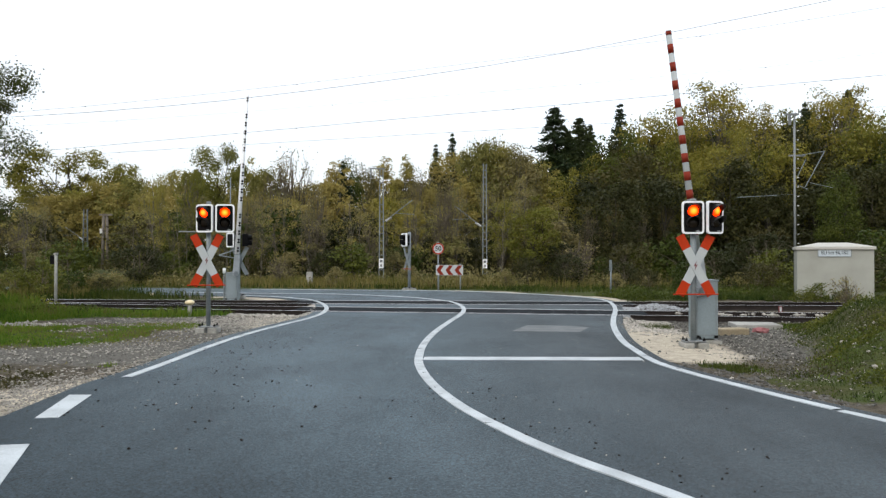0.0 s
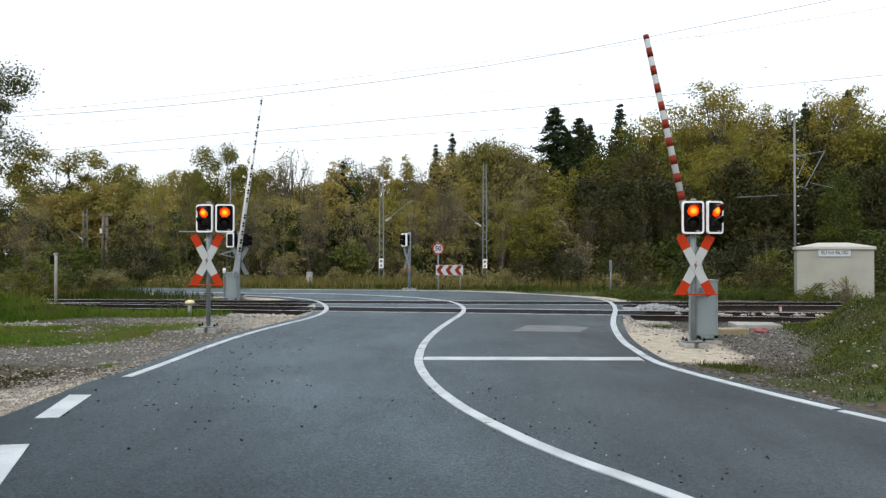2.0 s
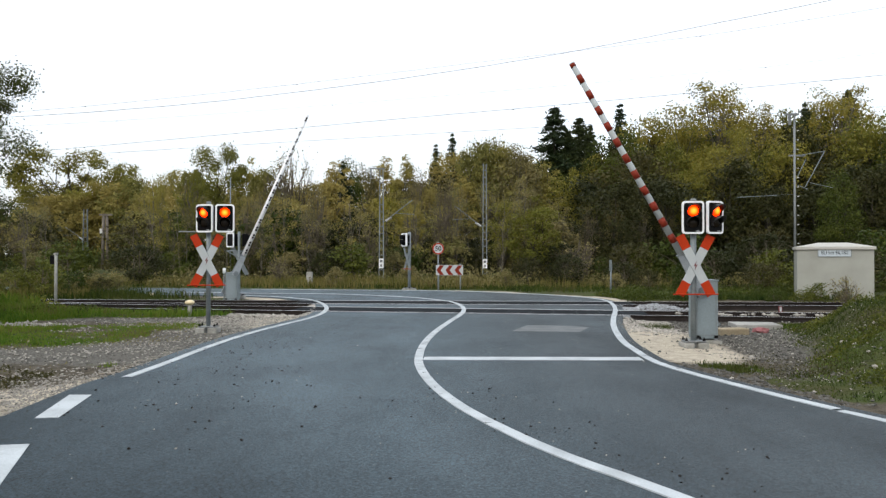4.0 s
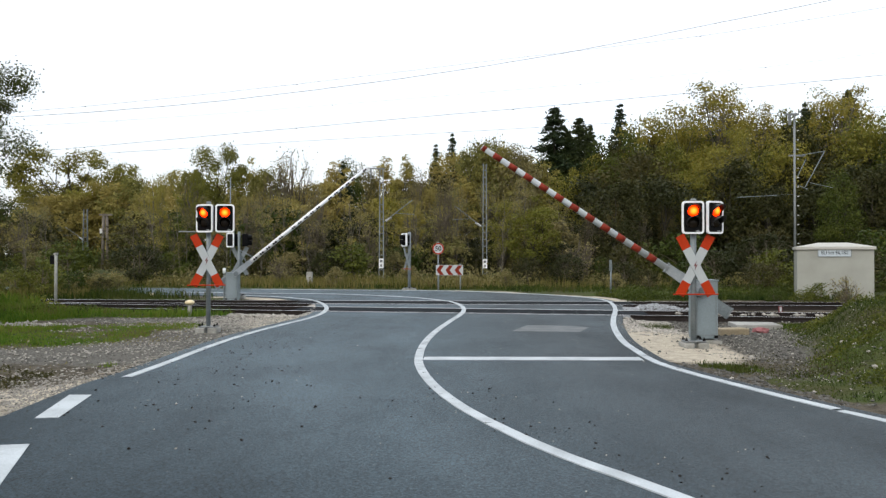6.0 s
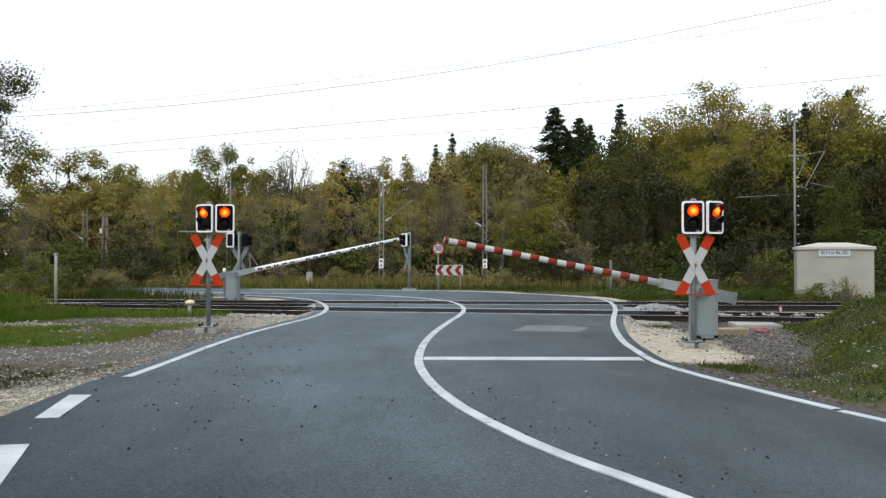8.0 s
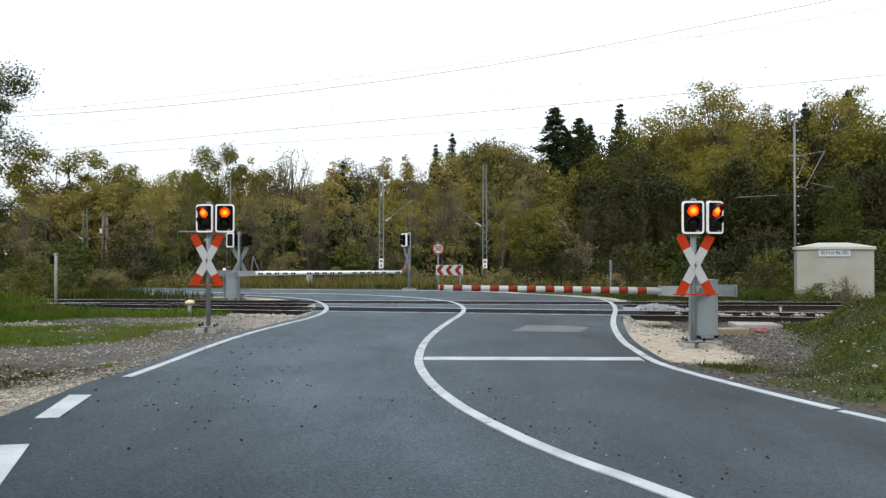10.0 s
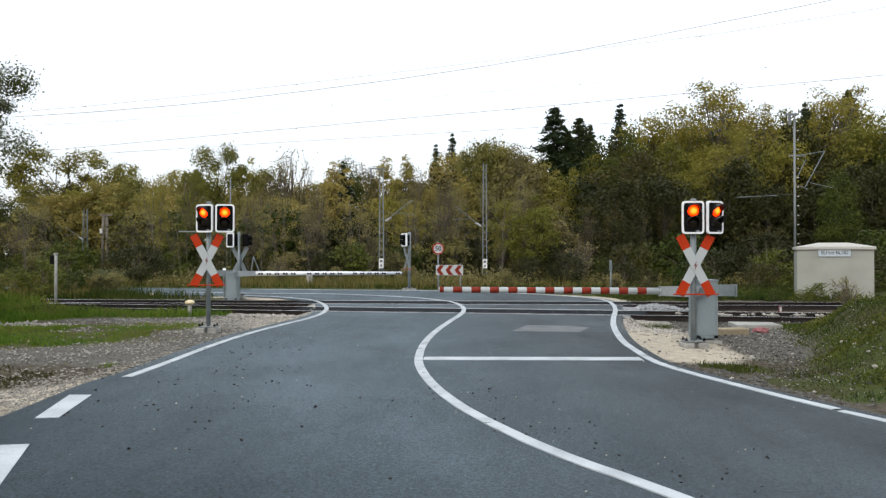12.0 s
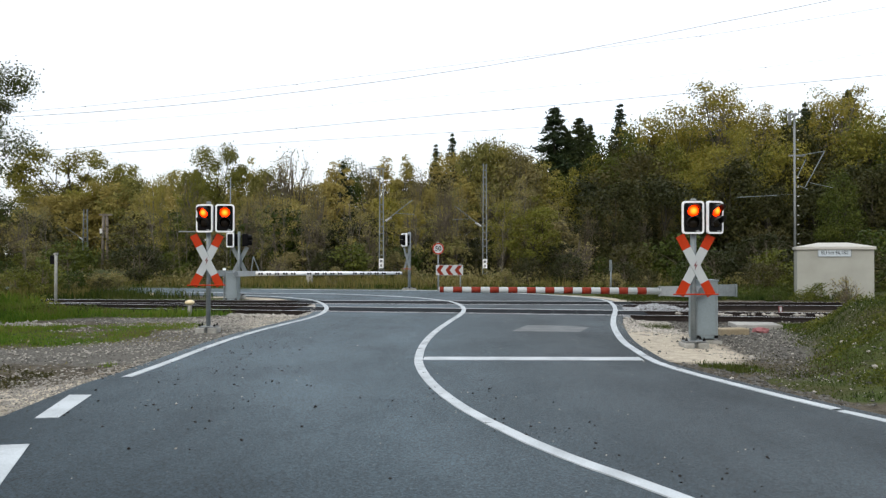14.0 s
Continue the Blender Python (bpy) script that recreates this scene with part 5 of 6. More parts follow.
def wire(pts, r, label, clamps=()):
    line = curve_points(pts, 2.0)
    bm = bmesh.new()
    rings = [[bm.verts.new(p + Vector((0, r * math.cos(a), r * math.sin(a)))) for a in (0, 2.09, 4.19)] for p in line]
    for p, q in zip(rings, rings[1:]):
        for k in range(3):
            bm.faces.new((p[k], p[(k + 1) % 3], q[(k + 1) % 3], q[k]))
    t = tagged(part("overhead_wire", bm, WIRE), label, "overhead wire", "overhead wires")
    for x in clamps:
        a, b = next((p, q) for p, q in zip(line, line[1:]) if p.x <= x < q.x)
        p = a.lerp(b, (x - a.x) / (b.x - a.x))
        c = box(bmesh.new(), p.x, p.y, p.z - 0.012, 0.04, 0.02, 0.025, bevel=0.004)
        part("clamp", c, BLACK, t)
    return t


wire([(-20.866, 23.414, 5.878), (-13.12, 22.15, 5.936), (-9.76, 21.6, 6.036), (-6.48, 21.06, 6.196), (-1.36, 20.22, 6.613), (3.37, 19.45, 7.155), (7.61, 18.75, 7.815), (10.16, 18.34, 8.223), (14.348, 17.653, 9.012)], 0.0075, "thin carrying wire over the nearer track")
wire([(-20.866, 23.414, 4.417), (-11.14, 21.82, 4.909), (-6.66, 21.09, 5.169), (-0.39, 20.06, 5.525), (4.26, 19.3, 5.779), (11.4, 18.13, 6.209), (14.348, 17.653, 6.372)], 0.006, "thin contact wire over the nearer track", (-11.1, -4.3, 1.96, 3.5, 10.1))
wire([(-21.36, 24.59, 6.102), (-12.29, 24.06, 6.642), (-4.85, 23.63, 7.311), (1.08, 23.29, 7.938), (3.27, 23.16, 8.155), (5.83, 23.01, 8.418), (8.36, 22.86, 8.687), (11.22, 22.7, 9.074), (14.17, 22.53, 9.507), (17.33, 22.35, 9.982)], 0.005, "thin carrying wire over the farther track", (-12.2, -4.9, 8.36))
wire([(-21.944, 24.623, 4.505), (-11.03, 23.99, 5.068), (-2.43, 23.49, 5.504), (5.59, 23.03, 5.888), (14.16, 22.53, 6.319), (18.124, 22.299, 6.565)], 0.0055, "thin contact wire over the farther track", (-11.0, 0.2))
wire([(-21.36, 24.59, 5.747), (-11.08, 23.99, 6.146), (-3.74, 23.57, 6.595), (4.55, 23.09, 7.178), (7.23, 22.93, 7.399), (10.42, 22.75, 7.644), (14.05, 22.54, 8.059), (17.32, 22.35, 8.454)], 0.0028, "very thin feeder wire beyond the tracks", (-11.1, -3.7, 4.5, 10.42))


def plain_post(name, x, y, tall, r, mat, label, category, cap=None):
    t = thing(name, pose(x, y, ground_z(x, y) - 0.03), label, category)
    part("shaft", rod(bmesh.new(), (0, 0, 0), (0, 0, tall), r, r * 0.95, 14), mat, t, "", True)
    if cap:
        part("cap", cap, mat, t)
    return t


concrete_post = plain_post("concrete_post", -12.714, 23.2, 1.843, 0.048, CONCRETE, "pale concrete post in the weeds beside the track", "post",
           box(bmesh.new(), 0, 0, 1.843, 0.115, 0.1, 0.06, bevel=0.01))
part("junction_box", box(bmesh.new(), -0.13, 0.08, 1.65, 0.15, 0.14, 0.3, bevel=0.015), BLACK, concrete_post, "black box on the post")
small = plain_post("sign_post", 6.558, 27.6, 1.423, 0.035, STEEL, "grey sign post seen edge-on by the road", "sign post")
part("sign_plate", box(bmesh.new(), -0.02, -0.05, 1.247, 0.03, 0.34, 0.42, bevel=0.006), STEEL, small)
stub = thing("stone_post", pose(-6.986, 37, ground_z(-6.986, 37)), "short weathered concrete marker post in tall grass", "post")
part("shaft", box(bmesh.new(), 0, 0, 0.35, 0.3, 0.3, 0.75, bevel=0.03), CONCRETE, stub)


plain_post("lamp_pole", -13.855, 46, 6.501, 0.035, STEEL, "thin grey pole among the trees", "pole")


def timber_pole():
    x, y = -28.704, 60
    t = thing("utility_pole", pose(x, y, ground_z(x, y)), "weathered double timber pole with insulators", "utility pole")
    h = 4.626
    for s in (-1, 1):
        part("shaft", rod(bmesh.new(), (s * 0.22, 0, -0.1), (s * 0.14, 0, h), 0.14, 0.11, 10), TIMBER_POLE, t, "", True)
    part("cross_arm", box(bmesh.new(), 0.1, -0.1, h - 0.05, 1.1, 0.12, 0.14), TIMBER_POLE, t)
    part("insulator_box", box(bmesh.new(), -0.24, -0.2, h - 1.45, 0.22, 0.2, 0.42, bevel=0.03), PORCELAIN, t)


timber_pole()


def mushroom_marker(x, y, tall, label):
    t = thing("cable_marker", pose(x, y, ground_z(x, y) - 0.02), label, "cable marker", "cable markers")
    part("stem", rod(bmesh.new(), (0, 0, 0), (0, 0, tall), 0.055, 0.05, 12), CONCRETE, t, "", True)
    cap = bmesh.new()
    bmesh.ops.create_uvsphere(cap, u_segments=16, v_segments=10, radius=0.125, matrix=Matrix.Translation((0, 0, tall)) @ Matrix.Diagonal((1, 1, 0.55, 1)))
    part("cap", cap, CREAM_CAP, t, "cream domed cap", True)


mushroom_marker(-6.559, 18.3, 0.386, "cable marker with a cream cap beside the track")
mushroom_marker(-11.146, 27.0, 0.12, "low cable marker with a cream cap beyond the tracks")


# ---- signs on the far side of the bend ----
def speed_sign():
    x, y = -0.218, 32.1
    t = thing("speed_limit_sign", pose(x, y, ground_z(x, y)), "round speed limit sign reading 50 on a grey post", "road sign")
    top = 2.207
    part("post", rod(bmesh.new(), (0, 0, -0.05), (0, 0, top), 0.035, seg=12), STEEL, t, "", True)
    r, z = 0.265, 1.891
    disc = part("sign_disc", rod(bmesh.new(), (0, -0.045, z), (0, -0.06, z), r, seg=40), SIGN_WHITE, t)
    circle = [(q * math.cos(radians(9 * k)), q * math.sin(radians(9 * k))) for q in (r * 0.98, r * 0.78) for k in range(40)]
    part("red_ring", ring(bmesh.new(), [(a, z + b) for a, b in circle[:40]], [(a, z + b) for a, b in circle[40:]], -0.066, -0.058), RED_PAINT, disc)
    lettering("50", 0.3, BLACK, disc, pose(0, -0.064, z, 90, 0, 0), 0.003)


def chevron_board():
    y = 31.9
    x0, x1 = -0.319, 0.906
    z0, z1 = 0.694, 1.153
    w, h = x1 - x0, z1 - z0
    mid = (x0 + x1) / 2
    t = thing("chevron_board", pose(mid, y, ground_z(mid, y)), "red and white chevron board marking the bend", "road sign")
    board = part("board", box(bmesh.new(), 0, 0, (z0 + z1) / 2, w, 0.025, h, bevel=0.006), SIGN_WHITE, t)
    for k in range(3):
        x = -w * 0.355 + k * w * 0.335
        s = w * 0.13
        bm = bmesh.new()
        zc = (z0 + z1) / 2
        plate(bm, [(x - s, zc), (x, zc + h * 0.46), (x + s * 1.2, zc + h * 0.46), (x + s * 0.2, zc), (x + s * 1.2, zc - h * 0.46), (x, zc - h * 0.46)], -0.02, -0.012)
        part("chevron", bm, BOOM_RED, board)
    for x in (-w / 2 + 0.12, w / 2 - 0.12):
        part("post", rod(bmesh.new(), (x, 0.045, -0.05), (x, 0.045, z1 + 0.05), 0.03, seg=12), STEEL, t, "", True)


speed_sign()
chevron_board()


def far_signal():
    """The signal for oncoming traffic, seen from its side and back."""
    x, y = -1.518, 31.9
    t = thing("crossing_signal", pose(x, y, ground_z(x, y), 0, 0, -58), "crossing signal for oncoming traffic seen from the side", "crossing signal", "crossing signals")
    footing(t, 0.55)
    h = 2.646
    part("pole", rod(bmesh.new(), (0, 0, 0.1), (0, 0, h), 0.07, seg=16), STEEL, t, "", True)
    z = 2.289
    head = part("signal_head", plate(bmesh.new(), rounded(0.34, 0.5, 0.04), -0.28, -0.08), BLACK, t, "black signal head with a white border")
    head.matrix_basis = pose(0, 0, z)
    part("white_border", ring(bmesh.new(), rounded(0.42, 0.6, 0.06), rounded(0.33, 0.49, 0.04), -0.3, -0.22), WHITE_PAINT, head)
    for lz in (0.12, -0.1):
        part("hood", rod(bmesh.new(), (0, -0.3, lz), (0, -0.45, lz), 0.11, 0.1, 12), BLACK, head)
    warning_cross(t, 1.447, y=-0.12, back=True)
    part("red_strip", rod(bmesh.new(), (-0.39, -0.13, 0.988), (0.39, -0.13, 0.988), 0.014, seg=8), RED_PAINT, t)


far_signal()


def back_signal():
    """The signal on the barrier's post beyond the tracks, seen from behind."""
    x, y = -7.567, 26.2
    t = thing("crossing_signal", pose(x, y, ground_z(x, y), 0, 0, 180), "crossing signal beyond the tracks seen from behind", "crossing signal", "crossing signals")
    footing(t, 0.42)
    h = 2.48
    part("pole", rod(bmesh.new(), (0, 0, 0.1), (0, 0, h), 0.05, seg=16), STEEL, t, "", True)
    z = 2.166
    for x, turn in ((0.26, -38), (-0.2, -72)):
        head = part("signal_head", plate(bmesh.new(), rounded(0.36, 0.46, 0.04), -0.1, 0.1), BLACK, t, "black signal head with a white border")
        head.matrix_basis = pose(x, -0.05, z, 0, 0, turn)
        if x > 0:
            part("white_border", ring(bmesh.new(), rounded(0.44, 0.55, 0.06), rounded(0.35, 0.45, 0.04), 0.085, 0.112), WHITE_PAINT, head)
        for lz in (0.1, -0.1):
            part("hood", rod(bmesh.new(), (0, -0.1, lz), (0, -0.26, lz), 0.1, 0.09, 12), BLACK, head)
    warning_cross(t, 1.390, y=-0.1, back=True)
    beacon = thing("bell_post", pose(-8.05, 26.0, ground_z(-8.05, 26.0)), "small post with a white bell housing by the barrier", "bell")
    part("shaft", rod(bmesh.new(), (0, 0, -0.02), (0, 0, 0.976), 0.03, seg=10), STEEL, beacon)
    part("bell_housing", rod(bmesh.new(), (0, 0, 0.955), (0, 0, 1.142), 0.065, 0.055, 14), WHITE_PAINT, beacon, "", True)


back_signal()


# ---- odds and ends beside the tracks ----
def lump(name, x, y, size, mat, label, category, seed, sink=0.2):
    bm = bmesh.new()
    bmesh.ops.create_icosphere(bm, subdivisions=2, radius=0.5)
    rng = random.Random(seed)
    off = Vector((rng.uniform(0, 50), rng.uniform(0, 50), 0))
    for v in bm.verts:
        v.co = Vector((v.co.x * size[0], v.co.y * size[1], v.co.z * size[2])) * (1 + 0.7 * noise.noise(v.co * 2.2 + off))
    ob = part(name, bm, mat)
    ob.matrix_basis = pose(x, y, ground_z(x, y) + size[2] * (0.5 - sink), 0, 0, rng.uniform(0, 360))
    return tagged(ob, label, category)


cover = part("trough_cover", box(bmesh.new(), 0, 0, 0.06, 0.95, 0.75, 0.12, bevel=0.012), CONCRETE)
cover.matrix_basis = pose(6.876, 15.6, ground_z(6.876, 15.6) - 0.02, 0, 0, -8)
tagged(cover, "pale concrete slab lying by the track", "concrete slab")
block = part("kerb_block", box(bmesh.new(), 0, 0, 0.08, 0.62, 0.3, 0.17, bevel=0.03), SANDSTONE)
block.matrix_basis = pose(5.794, 14.2, ground_z(5.794, 14.2) - 0.02, 0, 0, 10)
tagged(block, "tan stone block lying in the rubble", "stone block")
lump("plastic_sheet", 6.552, 14.6, (0.32, 0.2, 0.14), PINK, "crumpled faded red plastic in the rubble", "plastic", 3)
for i, (x, y, s) in enumerate(((4.364, 8.316, .06), (5.892, 10.116, .07), (5.553, 9.086, .09), (3.707, 9.086, .09), (4.736, 10.843, .12), (3.472, 9.214, .06))):
    lump("loose_stone", x, y, (s, s * 0.7, s * 0.6), STONE, "pale loose stone among the weeds", "stone", 10 + i)
marker = thing("track_marker", pose(9.25, 19.4, ground_z(9.25, 19.4)), "small red and white marker between the rails", "marker")
part("stake", rod(bmesh.new(), (0, 0, -0.05), (0, 0, 0.24), 0.02, seg=8), STEEL_DARK, marker)
part("plate", box(bmesh.new(), 0, -0.02, 0.29, 0.1, 0.03, 0.16, bevel=0.008), DARK_RED, marker)
part("white_field", box(bmesh.new(), 0, -0.04, 0.29, 0.05, 0.012, 0.12), SIGN_WHITE, marker)


# ---- grass, weeds, stones: too many to count ----
stuff_rng = np.random.default_rng(77)


def scattered(n, x0, x1, y0, y1, weight):
    """Places chosen at random where weight(x, y, distance from road) is high."""
    px, py = stuff_rng.uniform(x0, x1, n), stuff_rng.uniform(y0, y1, n)
    dist = road_distance(px, py)
    keep = stuff_rng.uniform(0, 1, n) < weight(px, py, dist)
    return px[keep], py[keep], np.where(dist[keep] < 0, 0.002, lie(px[keep], py[keep], dist[keep]))


def turf_weight(px, py, dist):
    t = covers(px, py, dist)[0]
    return np.clip(step01(t, 0.25, 0.8) * (0.35 + 1.1 * patchy(px, py, 2.6, 7)) - 0.08, 0, 1) * (dist > 0.12)


def blades(name, places, tall, width, mat, label, category, lean=0.45):
    px, py, pz = places
    n = len(px)
    a = stuff_rng.uniform(0, 2 * np.pi, n)
    h = tall * stuff_rng.uniform(0.45, 1.3, n) * (1 + 0.35 * wobble(px, py, 0.9, 8) + 0.35 * wobble(px, py, 0.33, 28))
    w = width * stuff_rng.uniform(0.6, 1.4, n)
    ux, uy = np.cos(a) * w / 2, np.sin(a) * w / 2
    b = stuff_rng.uniform(0, 2 * np.pi, n)
    s = h * lean * stuff_rng.uniform(0, 1, n)
    base = np.stack([px, py, pz - 0.01], 1)
    side = np.stack([ux, uy, np.zeros(n)], 1)
    tip = base + np.stack([np.cos(b) * s, np.sin(b) * s, h], 1)
    mid = base + np.stack([np.cos(b) * s * 0.3, np.sin(b) * s * 0.3, h * 0.55], 1)
    v = np.stack([base - side, base + side, mid + side * 0.8, tip, mid - side * 0.8], 1).reshape(-1, 3)
    f = np.arange(5 * n).reshape(n, 5)
    return tagged(raw_mesh(name, v, f, mat), label, category, kind="stuff")


def leafy(name, places, rise, size, mat, label):
    px, py, pz = places
    c = np.stack([px, py, pz + stuff_rng.uniform(0.01, 1, len(px)) ** 1.6 * rise * (0.6 + 0.5 * wobble(px, py, 1.4, 9))], 1)
    v, f = quad_cloud(c, size, rng=stuff_rng, stretch=1.4)
    return tagged(raw_mesh(name, v, f, mat), label, "weeds", kind="stuff")


blades("short_grass", scattered(120000, -16, -3.8, 8.4, 17.9, turf_weight), 0.055, 0.014, LAWN, "short green and yellowing grass on the gravel", "grass")
blades("mossy_grass", scattered(50000, -16, -4.2, 8.6, 17.4, lambda x, y, d: step01(covers(x, y, d)[0], 0.1, 0.5) * step01(patchy(x, y, 0.9, 12), 0.42, 0.6)), 0.03, 0.012, TALL_GRASS, "dead straw and moss among the short grass", "grass", 0.8)
blades("grass_tuft", scattered(30000, -16, -4.5, 11.5, 17.0, lambda x, y, d: step01(covers(x, y, d)[0], 0.4, 0.9) * step01(patchy(x, y, 1.5, 13), 0.6, 0.72)), 0.13, 0.014, LAWN, "taller tufts standing in the short grass", "grass", 0.6)
blades("tall_grass", scattered(60000, -17, -5.6, 15.0, 19.2, lambda x, y, d: step01(y - bank_front(x), 0.0, 0.5) * (0.25 + 0.75 * step01(-x, 8.2, 10.5)) * (0.4 + patchy(x, y, 1.2, 14))), 0.17, 0.018, LAWN, "rank green grass bank before the rails", "grass")
blades("edge_grass", scattered(36000, 3.6, 13, 6.0, 10.0, turf_weight), 0.04, 0.011, GRASS, "short yellow-green grass along the road edge", "grass")
blades("heap_grass", scattered(90000, 3.6, 13, 9.3, 16.4, turf_weight), 0.06, 0.011, GRASS, "grass and weeds on the spoil heap", "grass")
blades("grass_tuft", scattered(26000, 3.6, 13, 7.4, 16.0, lambda x, y, d: turf_weight(x, y, d) * step01(patchy(x, y, 1.4, 27), 0.55, 0.7)), 0.055, 0.012, LAWN, "brighter green tufts on and before the spoil heap", "grass", 0.7)
blades("verge_grass", scattered(20000, -30, 32, 30.5, 36, lambda x, y, d: step01(d, 0.9, 2.0)), 0.2, 0.035, GRASS, "grass verge behind the far road", "grass")
blades("dry_grass", scattered(60000, -36, 36, 33.4, 41, lambda x, y, d: step01(d, 0.9, 2.4) * (1 - 0.85 * step01(x, 5, 9)) * np.clip(2.6 * patchy(x, y, 0.35, 15) - 0.75, 0.06, 1)), 0.42, 0.035, TALL_GRASS, "tall dry yellow grass before the wood", "grass", 0.3)
leafy("weeds", scattered(26000, 6.0, 15, 25.2, 29.0, lambda x, y, d: step01(d, 0.5, 1.1) * step01(patchy(x, y, 0.8, 26), 0.38, 0.55)), 0.5, 0.055, LEAF_GREEN, "dark green weeds beyond the farther track")
blades("cabin_grass", scattered(10000, 6, 17, 24.9, 28, lambda x, y, d: step01(d, 0.5, 1.0) * np.clip(0.5 + wobble(x, y, 0.9, 19), 0.05, 1)), 0.2, 0.03, GRASS, "rank grass round the cabin", "grass")
blades("wayside_grass", scattered(12000, -24, -8.6, 25.6, 28.2, lambda x, y, d: step01(d, 0.3, 1.0) * np.clip(0.6 + wobble(x, y, 0.7, 20), 0.1, 1) * (0.4 + 0.6 * step01(-x, 11, 13))), 0.3, 0.03, GRASS, "grass and weeds beyond the tracks", "grass")


leafy("weeds", scattered(90000, 4.6, 13, 8.4, 15.0, lambda x, y, d: turf_weight(x, y, d) * step01(patchy(x, y, 1.3, 15), 0.5, 0.62)), 0.13, 0.028, LEAF_GREEN, "low leafy weeds on the spoil heap")
leafy("weeds", scattered(40000, -17, -9, 16.8, 21, lambda x, y, d: step01(y - bank_front(x), 0.2, 0.8) * step01(patchy(x, y, 0.9, 16), 0.48, 0.6)), 0.24, 0.035, LEAF_GREEN, "leafy weeds beside the track")
leafy("dry_weeds", scattered(60000, -36, 36, 34, 41, lambda x, y, d: step01(wobble(x, y, 0.35, 14), -0.1, 0.5) * step01(d, 1, 2)), 1.2, 0.1, LEAF_BROWN, "brown dead weeds before the wood")


def stones(name, places, size, mat, label, category="stones", lift=0.0):
    px, py, pz = places
    pz = pz + lift
    n = len(px)
    s = size * stuff_rng.uniform(0.4, 1.5, n) ** 1.4
    unit = np.array([[1, 0, 0], [0, 1, 0], [-1, 0, 0], [0, -1, 0], [0, 0, 1], [0, 0, -1]], float)
    rot = stuff_rng.uniform(0, 2 * np.pi, n)
    v = np.repeat(unit[None], n, 0) * stuff_rng.uniform(0.6, 1.3, (n, 6, 1)) + stuff_rng.normal(size=(n, 6, 3)) * 0.22
    v[:, :, 2] *= 0.7
    c, w = np.cos(rot)[:, None], np.sin(rot)[:, None]
    v = np.stack([v[..., 0] * c - v[..., 1] * w, v[..., 0] * w + v[..., 1] * c, v[..., 2]], -1) * s[:, None, None]
    v = v + np.stack([px, py, pz + s * 0.25], 1)[:, None]
    tri = np.array([[0, 1, 4], [1, 2, 4], [2, 3, 4], [3, 0, 4], [1, 0, 5], [2, 1, 5], [3, 2, 5], [0, 3, 5]])
    f = (tri[None] + 6 * np.arange(n)[:, None, None]).reshape(-1, 3)
    return tagged(raw_mesh(name, v.reshape(-1, 3), f, mat), label, category, kind="stuff")


stones("gravel", scattered(26000, -12, -3.8, 6.5, 19, lambda x, y, d: np.clip(0.75 - covers(x, y, d)[0], 0.04, 1) * (d > 0.04) * (0.5 + 0.5 * wobble(x, y, 0.8, 21))), 0.012, BALLAST, "loose pale gravel on the shoulder")
stones("gravel", scattered(34000, 3.0, 9, 7.5, 18.5, lambda x, y, d: np.clip(0.7 - covers(x, y, d)[0] - 1.1 * covers(x, y, d)[2], 0.015, 1) * (d > 0.04)), 0.02, BALLAST, "grey gravel and rubble round the barrier")
stones("ballast", scattered(9000, -14, 15, 16.8, 26.2, lambda x, y, d: (np.minimum(np.abs(y - 20.0 + 0.1636 * x), np.abs(y - 23.35 + 0.058 * x)) < 1.7) * 0.8 * (d > 0.03)), 0.04, TRACK_BALLAST, "rust-brown track ballast")
stones("gravel", scattered(24000, -12, -3.6, 8.5, 19, lambda x, y, d: np.clip(0.85 - 1.1 * covers(x, y, d)[0], 0.03, 1) * (d > 0.04) * np.clip(0.5 + 0.7 * wobble(x, y, 0.6, 41), 0.05, 1)), 0.017, STONE, "pale grey crushed stone on the shoulder")
stones("gravel", scattered(12000, -7.2, -4.0, 6.5, 9.4, lambda x, y, d: (d > 0.03) * bump2(x, y, -4.9, 7.8, 1.3, 1.2)), 0.012, STONE, "pale coarse gravel at the side road")
stones("gravel", scattered(9000, -6.8, -3.5, 14.5, 19.4, lambda x, y, d: (d > 0.03) * bump2(x, y, -4.8, 17.4, 1.1, 1.9)), 0.016, STONE, "pale gravel wedge beside the crossing")
stones("ballast", scattered(3600, 5.2, 7.6, 20.0, 21.7, lambda x, y, d: (d > 0.03) * bump2(x, y, 6.2, 20.8, 1.0, 0.6)), 0.04, FRESH_BALLAST, "pale fresh ballast heaped between the tracks")
stones("ballast", scattered(4500, -5.6, -3.4, 18.2, 22.4, lambda x, y, d: (d > 0.03) * 0.9), 0.045, STONE, "pale fresh ballast heaped between the tracks")
stones("ballast", scattered(5000, 6.4, 15, 17.0, 21.0, lambda x, y, d: (np.abs(y - 20.45 + 0.1636 * x) < 0.2) * (np.sin(x * 10.1) > 0.1)), 0.05, STONE, "pale ballast heaped between the rails", "stones", 0.13)


